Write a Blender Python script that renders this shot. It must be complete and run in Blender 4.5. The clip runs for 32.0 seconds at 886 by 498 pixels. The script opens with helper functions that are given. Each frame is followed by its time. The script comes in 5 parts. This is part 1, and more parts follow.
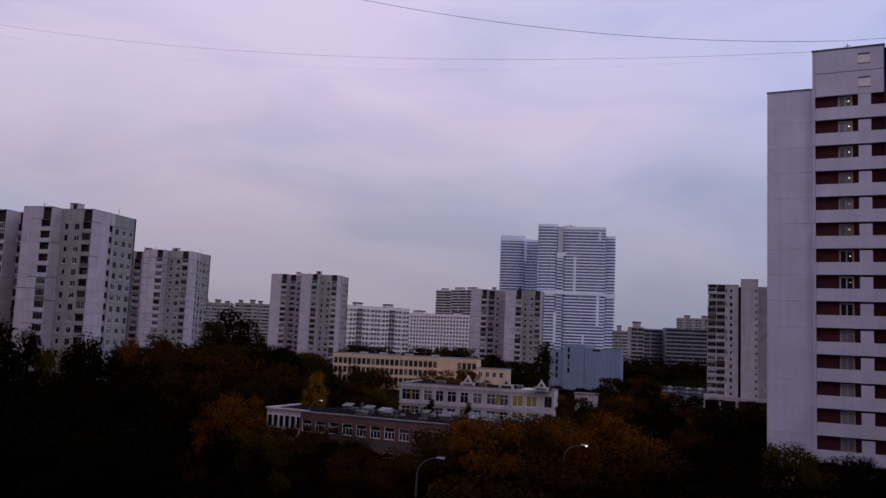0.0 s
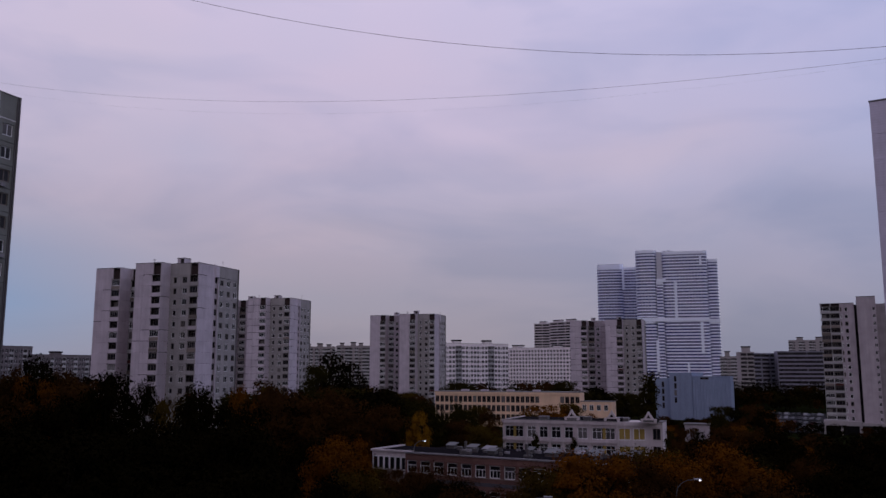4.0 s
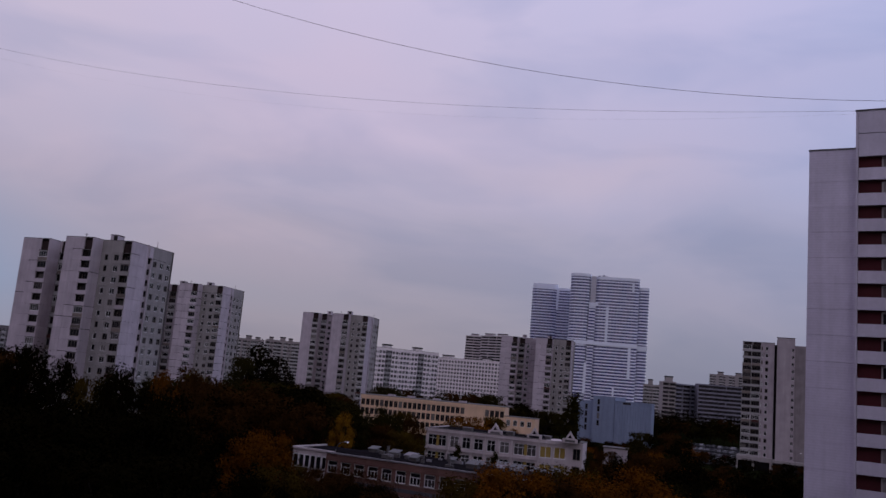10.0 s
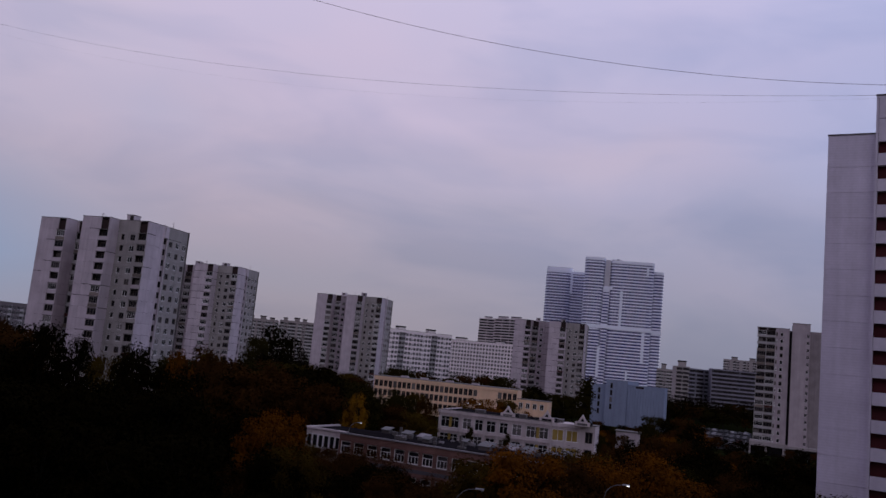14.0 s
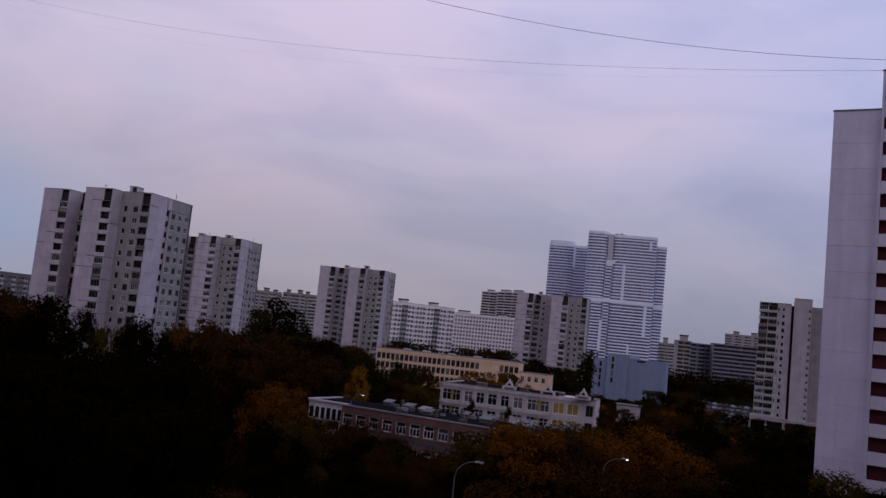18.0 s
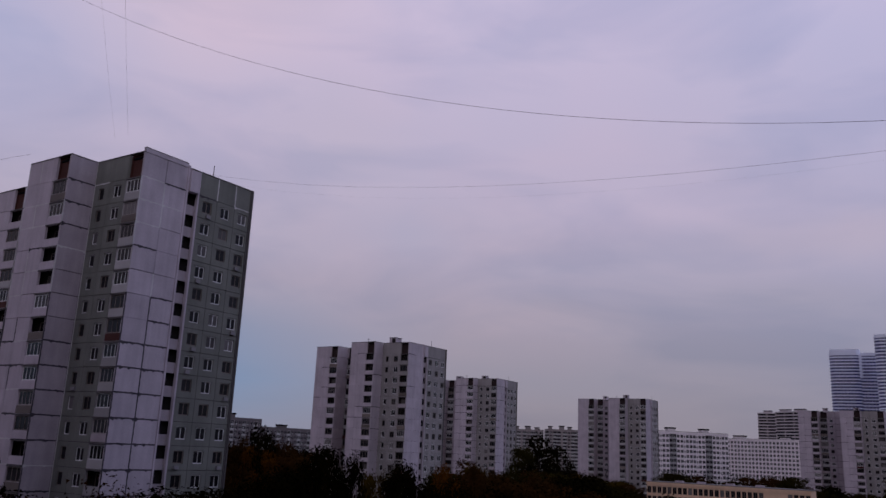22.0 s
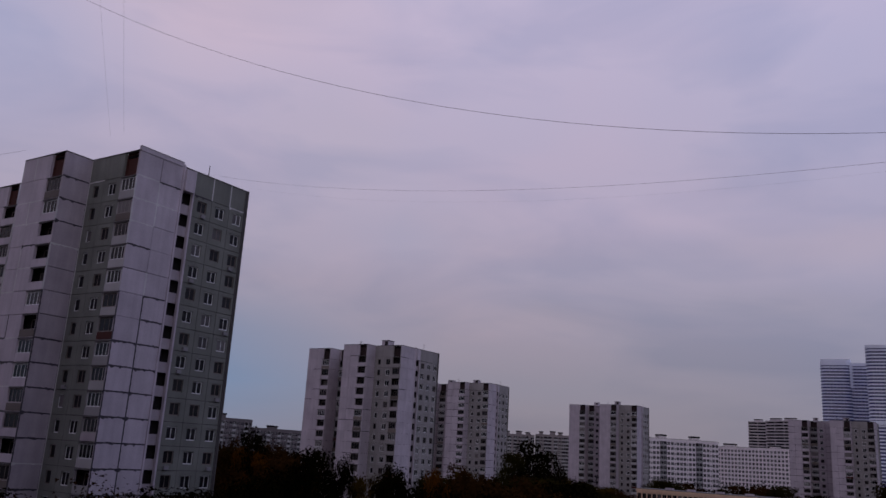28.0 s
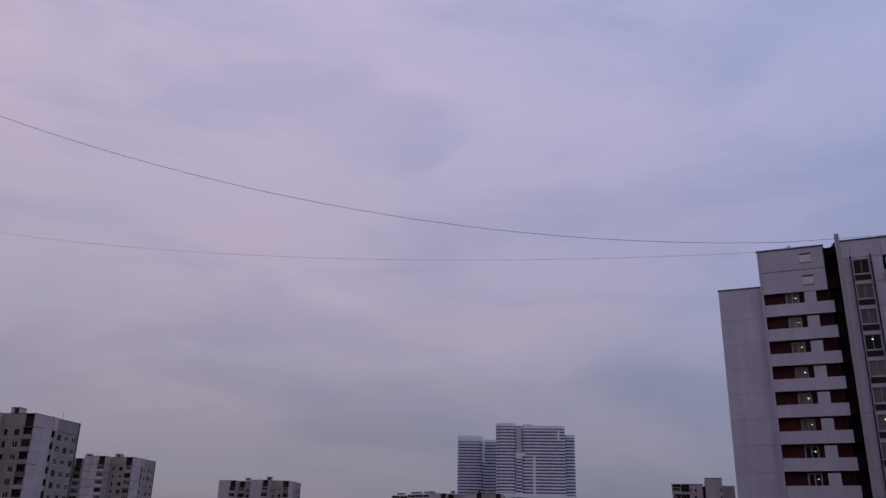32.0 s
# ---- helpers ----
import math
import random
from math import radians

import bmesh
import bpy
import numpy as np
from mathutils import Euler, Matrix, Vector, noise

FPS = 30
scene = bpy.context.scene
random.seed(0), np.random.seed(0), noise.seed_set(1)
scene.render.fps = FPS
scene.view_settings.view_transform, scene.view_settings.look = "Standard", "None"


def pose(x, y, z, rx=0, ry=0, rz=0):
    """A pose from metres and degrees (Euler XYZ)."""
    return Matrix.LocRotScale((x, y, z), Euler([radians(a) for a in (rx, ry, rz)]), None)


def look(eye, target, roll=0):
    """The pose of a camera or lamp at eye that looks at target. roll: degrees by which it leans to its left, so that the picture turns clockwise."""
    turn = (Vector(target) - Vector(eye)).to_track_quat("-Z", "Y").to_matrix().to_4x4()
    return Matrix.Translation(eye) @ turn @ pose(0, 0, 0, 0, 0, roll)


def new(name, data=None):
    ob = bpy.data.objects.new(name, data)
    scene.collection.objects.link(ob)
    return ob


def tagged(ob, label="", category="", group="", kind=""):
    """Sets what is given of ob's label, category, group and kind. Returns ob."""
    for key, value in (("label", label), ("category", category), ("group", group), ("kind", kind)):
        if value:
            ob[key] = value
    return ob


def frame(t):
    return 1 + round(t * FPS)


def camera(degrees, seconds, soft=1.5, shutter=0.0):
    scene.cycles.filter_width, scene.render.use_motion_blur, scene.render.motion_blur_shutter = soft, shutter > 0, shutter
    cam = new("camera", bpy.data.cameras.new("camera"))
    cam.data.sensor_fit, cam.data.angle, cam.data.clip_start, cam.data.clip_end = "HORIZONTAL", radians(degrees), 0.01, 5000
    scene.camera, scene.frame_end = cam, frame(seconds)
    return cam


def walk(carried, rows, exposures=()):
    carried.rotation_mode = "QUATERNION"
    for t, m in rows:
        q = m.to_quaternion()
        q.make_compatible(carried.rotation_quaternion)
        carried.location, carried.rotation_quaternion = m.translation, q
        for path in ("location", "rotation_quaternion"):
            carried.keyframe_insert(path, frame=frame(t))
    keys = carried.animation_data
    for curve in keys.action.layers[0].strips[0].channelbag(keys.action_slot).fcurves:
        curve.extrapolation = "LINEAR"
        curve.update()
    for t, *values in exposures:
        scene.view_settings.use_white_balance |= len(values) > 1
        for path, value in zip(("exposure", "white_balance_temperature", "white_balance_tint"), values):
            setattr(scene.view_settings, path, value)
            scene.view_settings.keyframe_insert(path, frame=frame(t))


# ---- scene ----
import collections

EYE = 18.0
cam = camera(56.7, 32.0)
# seconds, yaw, pitch, roll, sideways, upwards: a phone held in the hand
ROWS = [
    (0.0, -3.05, 6.06, -2.43, -0.25, -0.04),
    (0.5, -2.99, 5.56, -2.08, -0.22, -0.02),
    (1.0, -1.19, 5.57, -1.76, -0.22, 0.00),
    (1.5, -0.60, 5.82, -1.78, -0.25, 0.01),
    (2.0, -1.84, 5.48, -1.71, -0.27, 0.01),
    (2.5, -0.65, 6.42, -2.11, -0.26, 0.02),
    (3.0, 1.10, 6.87, -2.27, -0.23, 0.05),
    (3.5, 2.69, 7.42, 0.69, -0.24, 0.09),
    (4.0, 3.88, 8.37, -0.00, -0.19, 0.11),
    (4.5, 0.87, 7.75, -1.72, -0.10, 0.14),
    (6.5, 0.54, 8.47, -1.86, -0.46, -0.02),
    (7.0, -0.17, 7.65, -1.72, -0.45, -0.03),
    (7.5, -1.85, 7.57, -2.37, -0.45, -0.04),
    (8.0, 0.10, 9.16, -2.73, -0.47, -0.03),
    (8.5, -0.62, 8.67, -3.59, -0.49, -0.02),
    (9.0, -0.71, 8.91, -4.53, -0.50, -0.01),
    (9.5, -1.24, 8.95, -4.82, -0.51, -0.01),
    (10.0, -1.12, 9.03, -4.96, -0.50, 0.01),
    (10.5, -1.00, 8.76, -5.57, -0.50, 0.01),
    (11.0, -1.36, 8.28, -6.23, -0.50, -0.01),
    (11.5, -1.49, 8.10, -6.46, -0.49, -0.02),
    (12.0, -1.15, 7.70, -5.96, -0.48, -0.02),
    (12.5, -0.15, 8.03, -6.11, -0.48, 0.01),
    (13.0, -0.34, 8.37, -5.92, -0.48, 0.04),
    (13.5, 0.21, 7.56, -5.97, -0.50, 0.04),
    (14.0, -0.21, 7.72, -5.58, -0.51, 0.04),
    (14.5, -0.36, 7.26, -5.75, -0.50, 0.04),
    (16.5, -2.44, 6.57, -6.31, -0.40, 0.15),
    (17.0, -1.28, 6.46, -5.97, -0.39, 0.15),
    (17.5, -0.17, 6.22, -6.01, -0.40, 0.16),
    (18.0, -0.03, 5.82, -5.93, -0.41, 0.17),
    (18.5, 0.53, 5.41, -6.71, -0.43, 0.18),
    (19.0, 1.11, 5.89, -5.58, -0.46, 0.23),
    (19.5, 2.61, 7.57, -5.09, -0.50, 0.34),
    (20.0, 4.39, 8.96, -3.87, -0.46, 0.43),
    (20.5, 6.86, 9.93, -2.79, -0.27, 0.43),
    (21.0, 10.38, 11.88, -1.70, 0.02, 0.35),
    (21.5, 13.34, 12.47, -1.06, 0.40, 0.19),
    (22.0, 18.13, 13.73, -2.47, 0.84, -0.03),
    (22.5, 22.54, 15.25, -2.50, 1.20, -0.22),
    (23.0, 26.07, 15.63, -2.58, 1.44, -0.40),
    (23.5, 26.78, 15.04, -3.17, 1.60, -0.54),
    (24.0, 27.13, 15.12, -3.25, 1.72, -0.58),
    (24.5, 27.58, 14.77, -3.36, 1.75, -0.58),
    (25.0, 26.95, 13.80, -3.48, 1.71, -0.60),
    (25.5, 27.82, 14.12, -3.49, 1.55, -0.55),
    (26.0, 25.14, 14.25, -3.11, 1.25, -0.39),
    (26.5, 21.03, 14.11, -2.45, 0.98, -0.22),
    (28.5, 16.85, 14.02, -3.54, 0.72, 0.11),
    (29.0, 15.89, 14.06, -3.85, 0.64, 0.18),
    (29.5, 14.43, 14.38, -4.26, 0.46, 0.27),
    (30.0, 10.35, 16.21, -4.10, 0.25, 0.34),
    (30.5, 7.95, 16.52, -3.41, -0.02, 0.31),
    (31.0, 2.27, 17.58, -2.71, -0.49, 0.14),
    (31.5, -0.98, 18.93, -2.38, -0.94, -0.04),
    (32.0, -6.00, 19.95, -1.28, -1.12, -0.12),
]


def held(t, yaw, pitch, roll, side, up):
    """The phone turns and sways at arm's length."""
    return pose(side, 0, EYE + up, 90 + pitch, roll, yaw)


walk(cam, [(r[0], held(*r)) for r in ROWS],
     exposures=[(0.0, 0.27), (2.5, 0.26), (4.0, 0.06), (6.5, 0.02), (8.0, 0.02), (13.0, 0.02), (16.5, 0.16), (18.5, 0.2), (20.0, 0.17), (21.2, 0.02), (22.5, -0.2), (26.5, -0.27), (30.0, -0.28), (32.0, -0.31)])

# ---- light: an overcast dusk ----
world = bpy.data.worlds.new("dusk_sky")
scene.world = world
world.use_nodes = True
nt = world.node_tree
nt.nodes.clear()


def wn(kind, **values):
    n = nt.nodes.new(kind)
    for k, v in values.items():
        n.inputs[k].default_value = v
    return n


def wramp(source, stops):
    n = nt.nodes.new("ShaderNodeValToRGB")
    while len(n.color_ramp.elements) < len(stops):
        n.color_ramp.elements.new(0.5)
    for e, (p, c) in zip(n.color_ramp.elements, stops):
        e.position, e.color = p, (*c, 1)
    nt.links.new(source, n.inputs[0])
    return n.outputs[0]


def wmix(fac, a, b, blend="MIX"):
    n = nt.nodes.new("ShaderNodeMix")
    n.data_type, n.blend_type = "RGBA", blend
    if isinstance(fac, float):
        n.inputs[0].default_value = fac
    else:
        nt.links.new(fac, n.inputs[0])
    for socket, value in ((n.inputs[6], a), (n.inputs[7], b)):
        if isinstance(value, tuple):
            socket.default_value = (*value, 1)
        else:
            nt.links.new(value, socket)
    return n.outputs[2]


def wnoise(scale, stretch, detail=5.0, rough=0.55):
    m = nt.nodes.new("ShaderNodeMapping")
    m.inputs["Scale"].default_value = stretch
    nt.links.new(coords.outputs["Generated"], m.inputs["Vector"])
    n = wn("ShaderNodeTexNoise", Scale=scale, Detail=detail, Roughness=rough, Distortion=0.4)
    nt.links.new(m.outputs[0], n.inputs["Vector"])
    return n.outputs[0]


coords = nt.nodes.new("ShaderNodeTexCoord")
split = nt.nodes.new("ShaderNodeSeparateXYZ")
nt.links.new(coords.outputs["Generated"], split.inputs[0])
high = split.outputs[2]
def wblob(az, el, wide, tall, soft=0.0):
    """A soft-edged stretch of cloud round a bearing and a height, in degrees: 1 in its middle, 0 past its edge."""
    c = Vector((math.sin(radians(az)) * math.cos(radians(el)), math.cos(radians(az)) * math.cos(radians(el)), math.sin(radians(el))))
    off = nt.nodes.new("ShaderNodeVectorMath")
    off.operation = "SUBTRACT"
    nt.links.new(drift, off.inputs[0])
    off.inputs[1].default_value = c
    size = nt.nodes.new("ShaderNodeVectorMath")
    size.operation = "MULTIPLY"
    nt.links.new(off.outputs[0], size.inputs[0])
    size.inputs[1].default_value = (1 / math.sin(radians(wide)), 1 / math.sin(radians(wide)), 1 / math.sin(radians(tall)))
    far = nt.nodes.new("ShaderNodeVectorMath")
    far.operation = "LENGTH"
    nt.links.new(size.outputs[0], far.inputs[0])
    n = nt.nodes.new("ShaderNodeMapRange")
    n.interpolation_type = "SMOOTHSTEP"
    n.inputs["From Min"].default_value, n.inputs["From Max"].default_value = 1.0, soft
    nt.links.new(far.outputs["Value"], n.inputs[0])
    return n.outputs[0]


def wtimes(a, k):
    n = nt.nodes.new("ShaderNodeMath")
    n.operation = "MULTIPLY"
    nt.links.new(a, n.inputs[0])
    if isinstance(k, float):
        n.inputs[1].default_value = k
    else:
        nt.links.new(k, n.inputs[1])
    return n.outputs[0]


# the directions, wavered a little so that no cloud has a clean outline
waver = wn("ShaderNodeTexNoise", Scale=5.0, Detail=4.0, Roughness=0.55)
nt.links.new(coords.outputs["Generated"], waver.inputs["Vector"])
centred = nt.nodes.new("ShaderNodeVectorMath")
centred.operation = "SUBTRACT"
nt.links.new(waver.outputs["Color"], centred.inputs[0])
centred.inputs[1].default_value = (0.5, 0.5, 0.5)
small = nt.nodes.new("ShaderNodeVectorMath")
small.operation = "MULTIPLY"
nt.links.new(centred.outputs[0], small.inputs[0])
small.inputs[1].default_value = (0.22, 0.22, 0.09)
drifted = nt.nodes.new("ShaderNodeVectorMath")
drifted.operation = "ADD"
nt.links.new(coords.outputs["Generated"], drifted.inputs[0])
nt.links.new(small.outputs[0], drifted.inputs[1])
drift = drifted.outputs[0]

# last stop: the unseen zenith, dimmed so tree crowns get less light
base = wramp(high, [(0.0, (0.285, 0.262, 0.325)), (0.06, (0.315, 0.29, 0.365)), (0.13, (0.366, 0.34, 0.438)), (0.22, (0.462, 0.43, 0.57)), (0.33, (0.535, 0.495, 0.672)), (0.48, (0.60, 0.56, 0.77)), (0.66, (0.63, 0.60, 0.84)), (1.0, (0.40, 0.385, 0.53))])
# rosier cloud to the left, bluer to the right
warm = nt.nodes.new("ShaderNodeMapRange")
warm.inputs["From Min"].default_value, warm.inputs["From Max"].default_value = 0.50, -0.42
nt.links.new(split.outputs[0], warm.inputs[0])
cool = wmix(1.0, base, (0.835, 0.935, 1.055), "MULTIPLY")
rosy = wmix(1.0, base, (1.06, 1.005, 0.99), "MULTIPLY")
hue = wramp(warm.outputs[0], [(0.0, (0, 0, 0)), (0.30, (0.45, 0.45, 0.45)), (0.55, (0.8, 0.8, 0.8)), (1.0, (1, 1, 1))])
base = wmix(hue, cool, rosy)
for az, el, wide, tall, share, colour in (
        (-54.0, 25.0, 15.0, 11.0, 0.75, (0.45, 0.475, 0.71)),
        (-36.0, 31.0, 17.0, 10.0, 0.75, (0.71, 0.585, 0.73)),
        (-27.0, 20.0, 9.0, 6.0, 0.5, (0.60, 0.52, 0.66)),
        (-5.0, 17.0, 16.0, 3.2, 0.35, (0.56, 0.51, 0.71)),
        (9.0, 14.2, 13.0, 2.6, 0.6, (0.555, 0.475, 0.605)),
        (-21.0, 14.5, 8.0, 2.6, 0.4, (0.44, 0.435, 0.60)),
        (-11.0, 9.0, 9.0, 1.8, 0.6, (0.465, 0.40, 0.495)),
        (21.0, 9.5, 13.0, 5.0, 0.6, (0.335, 0.335, 0.475)),
        (6.0, 10.2, 12.0, 1.9, 0.45, (0.365, 0.355, 0.475)),
        (26.0, 20.0, 13.0, 7.0, 0.5, (0.40, 0.43, 0.68)),
        (-41.0, 14.0, 14.0, 3.0, 0.5, (0.49, 0.44, 0.58)),
        (-14.0, 4.5, 16.0, 2.6, 0.35, (0.31, 0.30, 0.39))):
    base = wmix(wtimes(wblob(az, el, wide, tall), share), base, colour)
pink = wramp(wnoise(2.2, (1, 1, 2.6), 3.0, 0.5), [(0.44, (0, 0, 0)), (0.68, (0.5, 0.5, 0.5))])
base = wmix(pink, base, wmix(1.0, base, (1.17, 1.05, 1.0), "MULTIPLY"))
grey = wramp(wnoise(3.4, (1.1, 1, 3.4), 4.0, 0.5), [(0.46, (0, 0, 0)), (0.66, (0.9, 0.9, 0.9))])
base = wmix(grey, base, wmix(1.0, base, (0.82, 0.87, 0.92), "MULTIPLY"))
# a bluer break in the cloud low in the west
lowband = wramp(high, [(0.0, (0.35, 0.35, 0.35)), (0.07, (0.9, 0.9, 0.9)), (0.125, (0.6, 0.6, 0.6)), (0.19, (0, 0, 0))])
west = nt.nodes.new("ShaderNodeMapRange")
west.inputs["From Min"].default_value, west.inputs["From Max"].default_value = -0.30, -0.56
nt.links.new(split.outputs[0], west.inputs[0])
base = wmix(wtimes(west.outputs[0], lowband), base, (0.20, 0.30, 0.50))
# unseen sky behind the camera, dimmed to keep the facing fronts dark
back = nt.nodes.new("ShaderNodeMapRange")
back.inputs["From Min"].default_value, back.inputs["From Max"].default_value = 0.2, -0.8
back.inputs["To Min"].default_value, back.inputs["To Max"].default_value = 1.0, 0.62
nt.links.new(split.outputs[1], back.inputs[0])
sky = nt.nodes.new("ShaderNodeTexSky")
sky.sky_type, sky.sun_disc = "NISHITA", False
sky.sun_elevation, sky.sun_rotation = radians(22), radians(160)
lift = wn("ShaderNodeVectorMath")
lift.operation = "SCALE"
nt.links.new(base, lift.inputs[0])
nt.links.new(back.outputs[0], lift.inputs["Scale"])
clear = wn("ShaderNodeVectorMath")
clear.operation = "SCALE"
clear.inputs["Scale"].default_value = 0.06
nt.links.new(sky.outputs[0], clear.inputs[0])
bg = wn("ShaderNodeBackground", Strength=1.0)
nt.links.new(wmix(0.06, lift.outputs[0], clear.outputs[0]), bg.inputs[0])
nt.links.new(bg.outputs[0], wn("ShaderNodeOutputWorld").inputs[0])

sun = new("sun", bpy.data.lights.new("sun", "SUN"))
sun.data.energy, sun.data.angle, sun.data.color = 0.3, radians(40), (1.0, 0.90, 0.95)
sun.matrix_basis = look((60, -60, 45), (0, 40, 10))


# ---- materials ----
def material(name, color, rough=0.85, vary=0.15, scale=0.35, fine=6.0, bump=0.15, streak=0.0, chance=0.0, metal=0.0, emit=0.0, tint=None, spec=0.3, ribs=0.0, clumps=False):
    """A weathered surface: two sizes of noise, optional run-down streaks, and a chance difference from piece to piece."""
    m = bpy.data.materials.new(name)
    m.use_nodes = True
    t = m.node_tree
    b = t.nodes["Principled BSDF"]
    b.inputs["Roughness"].default_value, b.inputs["Metallic"].default_value = rough, metal
    b.inputs["Specular IOR Level"].default_value = spec
    if emit:
        b.inputs["Emission Color"].default_value, b.inputs["Emission Strength"].default_value = (*color, 1), emit
    geo = t.nodes.new("ShaderNodeNewGeometry")

    def noise_at(size, stretch=(1, 1, 1)):
        mp = t.nodes.new("ShaderNodeMapping")
        mp.inputs["Scale"].default_value = stretch
        t.links.new(geo.outputs["Position"], mp.inputs[0])
        n = t.nodes.new("ShaderNodeTexNoise")
        n.inputs["Scale"].default_value, n.inputs["Detail"].default_value = size, 4
        t.links.new(mp.outputs[0], n.inputs["Vector"])
        return n.outputs[0]

    def gain(source, lo, hi):
        n = t.nodes.new("ShaderNodeMapRange")
        n.inputs["From Min"].default_value, n.inputs["From Max"].default_value = 0.25, 0.75
        n.inputs["To Min"].default_value, n.inputs["To Max"].default_value = lo, hi
        t.links.new(source, n.inputs[0])
        return n.outputs[0]

    def times(a, c):
        n = t.nodes.new("ShaderNodeMath")
        n.operation = "MULTIPLY"
        t.links.new(a, n.inputs[0])
        t.links.new(c, n.inputs[1])
        return n.outputs[0]

    fines = noise_at(fine)
    value = times(gain(noise_at(scale), 1 - vary, 1 + vary), gain(fines, 1 - vary * 0.5, 1 + vary * 0.5))
    if streak:
        value = times(value, gain(noise_at(1.3, (1, 1, 0.06)), 1 - streak, 1 + streak * 0.4))
    if ribs:
        wave = t.nodes.new("ShaderNodeTexWave")
        wave.bands_direction = "Z"
        wave.inputs["Scale"].default_value, wave.inputs["Distortion"].default_value = ribs, 0.6
        t.links.new(geo.outputs["Position"], wave.inputs["Vector"])
        value = times(value, gain(wave.outputs[1], 0.965, 1.015))
    if chance:
        info = t.nodes.new("ShaderNodeObjectInfo")
        n = t.nodes.new("ShaderNodeMapRange")
        n.inputs["To Min"].default_value, n.inputs["To Max"].default_value = 1 - chance, 1 + chance
        t.links.new(info.outputs["Random"], n.inputs[0])
        value = times(value, n.outputs[0])
    mixed = t.nodes.new("ShaderNodeVectorMath")
    mixed.operation = "SCALE"
    mixed.inputs[0].default_value = color
    t.links.new(value, mixed.inputs["Scale"])
    out = mixed.outputs[0]
    if tint:
        isl = t.nodes.new("ShaderNodeMix")
        isl.data_type = "RGBA"
        if clumps:
            blend = t.nodes.new("ShaderNodeMath")
            blend.operation = "MULTIPLY_ADD"
            blend.inputs[1].default_value = 0.3
            t.links.new(geo.outputs["Random Per Island"], blend.inputs[0])
            t.links.new(gain(noise_at(0.9), 0.0, 0.7), blend.inputs[2])
            t.links.new(blend.outputs[0], isl.inputs[0])
        else:
            t.links.new(geo.outputs["Random Per Island"], isl.inputs[0])
        isl.inputs[7].default_value = (*tint, 1)
        t.links.new(out, isl.inputs[6])
        out = isl.outputs[2]
    t.links.new(out, b.inputs["Base Color"])
    if bump:
        bp = t.nodes.new("ShaderNodeBump")
        bp.inputs["Strength"].default_value, bp.inputs["Distance"].default_value = bump, 0.05
        t.links.new(fines, bp.inputs["Height"])
        t.links.new(bp.outputs[0], b.inputs["Normal"])
    return m


def glazing(name, dark, pale, share, lit=0.0):
    """Window glass: most panes dark, a share of them with pale curtains behind."""
    m = bpy.data.materials.new(name)
    m.use_nodes = True
    t = m.node_tree
    b = t.nodes["Principled BSDF"]
    b.inputs["Roughness"].default_value, b.inputs["Specular IOR Level"].default_value = 0.12, 0.16
    info = t.nodes.new("ShaderNodeObjectInfo")
    r = t.nodes.new("ShaderNodeValToRGB")
    r.color_ramp.elements[0].position, r.color_ramp.elements[0].color = 0.0, (*dark, 1)
    r.color_ramp.elements[1].position, r.color_ramp.elements[1].color = 1.0, (*pale, 1)
    e = r.color_ramp.elements.new(1 - share)
    e.color = (*[c * 1.8 for c in dark], 1)
    t.links.new(info.outputs["Random"], r.inputs[0])
    geo = t.nodes.new("ShaderNodeNewGeometry")
    n = t.nodes.new("ShaderNodeTexNoise")
    n.inputs["Scale"].default_value = 1.6
    t.links.new(geo.outputs["Position"], n.inputs["Vector"])
    mx = t.nodes.new("ShaderNodeMix")
    mx.data_type, mx.blend_type = "RGBA", "MULTIPLY"
    mx.inputs[0].default_value = 0.5
    t.links.new(r.outputs[0], mx.inputs[6])
    t.links.new(n.outputs[0], mx.inputs[7])
    t.links.new(mx.outputs[2], b.inputs["Base Color"])
    return m


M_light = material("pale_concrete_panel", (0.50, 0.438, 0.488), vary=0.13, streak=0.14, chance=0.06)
# darker copy of the pale panel for shaded returns; also plain grey concrete
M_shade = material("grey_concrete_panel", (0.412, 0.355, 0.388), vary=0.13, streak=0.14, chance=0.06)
M_green = material("grey_green_tiled_panel", (0.184, 0.186, 0.168), vary=0.15, streak=0.14, chance=0.06)
M_sage = material("pale_sage_tiled_panel", (0.305, 0.282, 0.28), vary=0.14, streak=0.14, chance=0.06)
M_dullwall = material("dull_pinkish_panel", (0.385, 0.335, 0.365), vary=0.13, streak=0.16)
M_dullgrey = material("dull_brown_grey_panel", (0.27, 0.235, 0.25), vary=0.16, streak=0.16)
# near-black carries the shade inside loggias and gaps; also plain dark trim
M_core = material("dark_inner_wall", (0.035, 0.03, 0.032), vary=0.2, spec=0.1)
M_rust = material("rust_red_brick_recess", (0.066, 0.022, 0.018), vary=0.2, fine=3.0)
# darkened copy of the recess wall, with the recess shade in its colour
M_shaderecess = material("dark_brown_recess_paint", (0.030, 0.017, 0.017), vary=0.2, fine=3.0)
M_sealant = material("pale_joint_sealant", (0.55, 0.53, 0.53), vary=0.15)
M_tar = material("tarred_joint", (0.06, 0.053, 0.06), vary=0.3)
M_parapet = material("loggia_parapet_paint", (0.36, 0.345, 0.35), vary=0.1, chance=0.2)
M_frame = material("white_window_frame", (0.74, 0.73, 0.74), rough=0.5, vary=0.06, chance=0.15, bump=0)
M_browned = material("brown_timber_frame", (0.16, 0.13, 0.115), rough=0.6, vary=0.1, chance=0.3, bump=0)
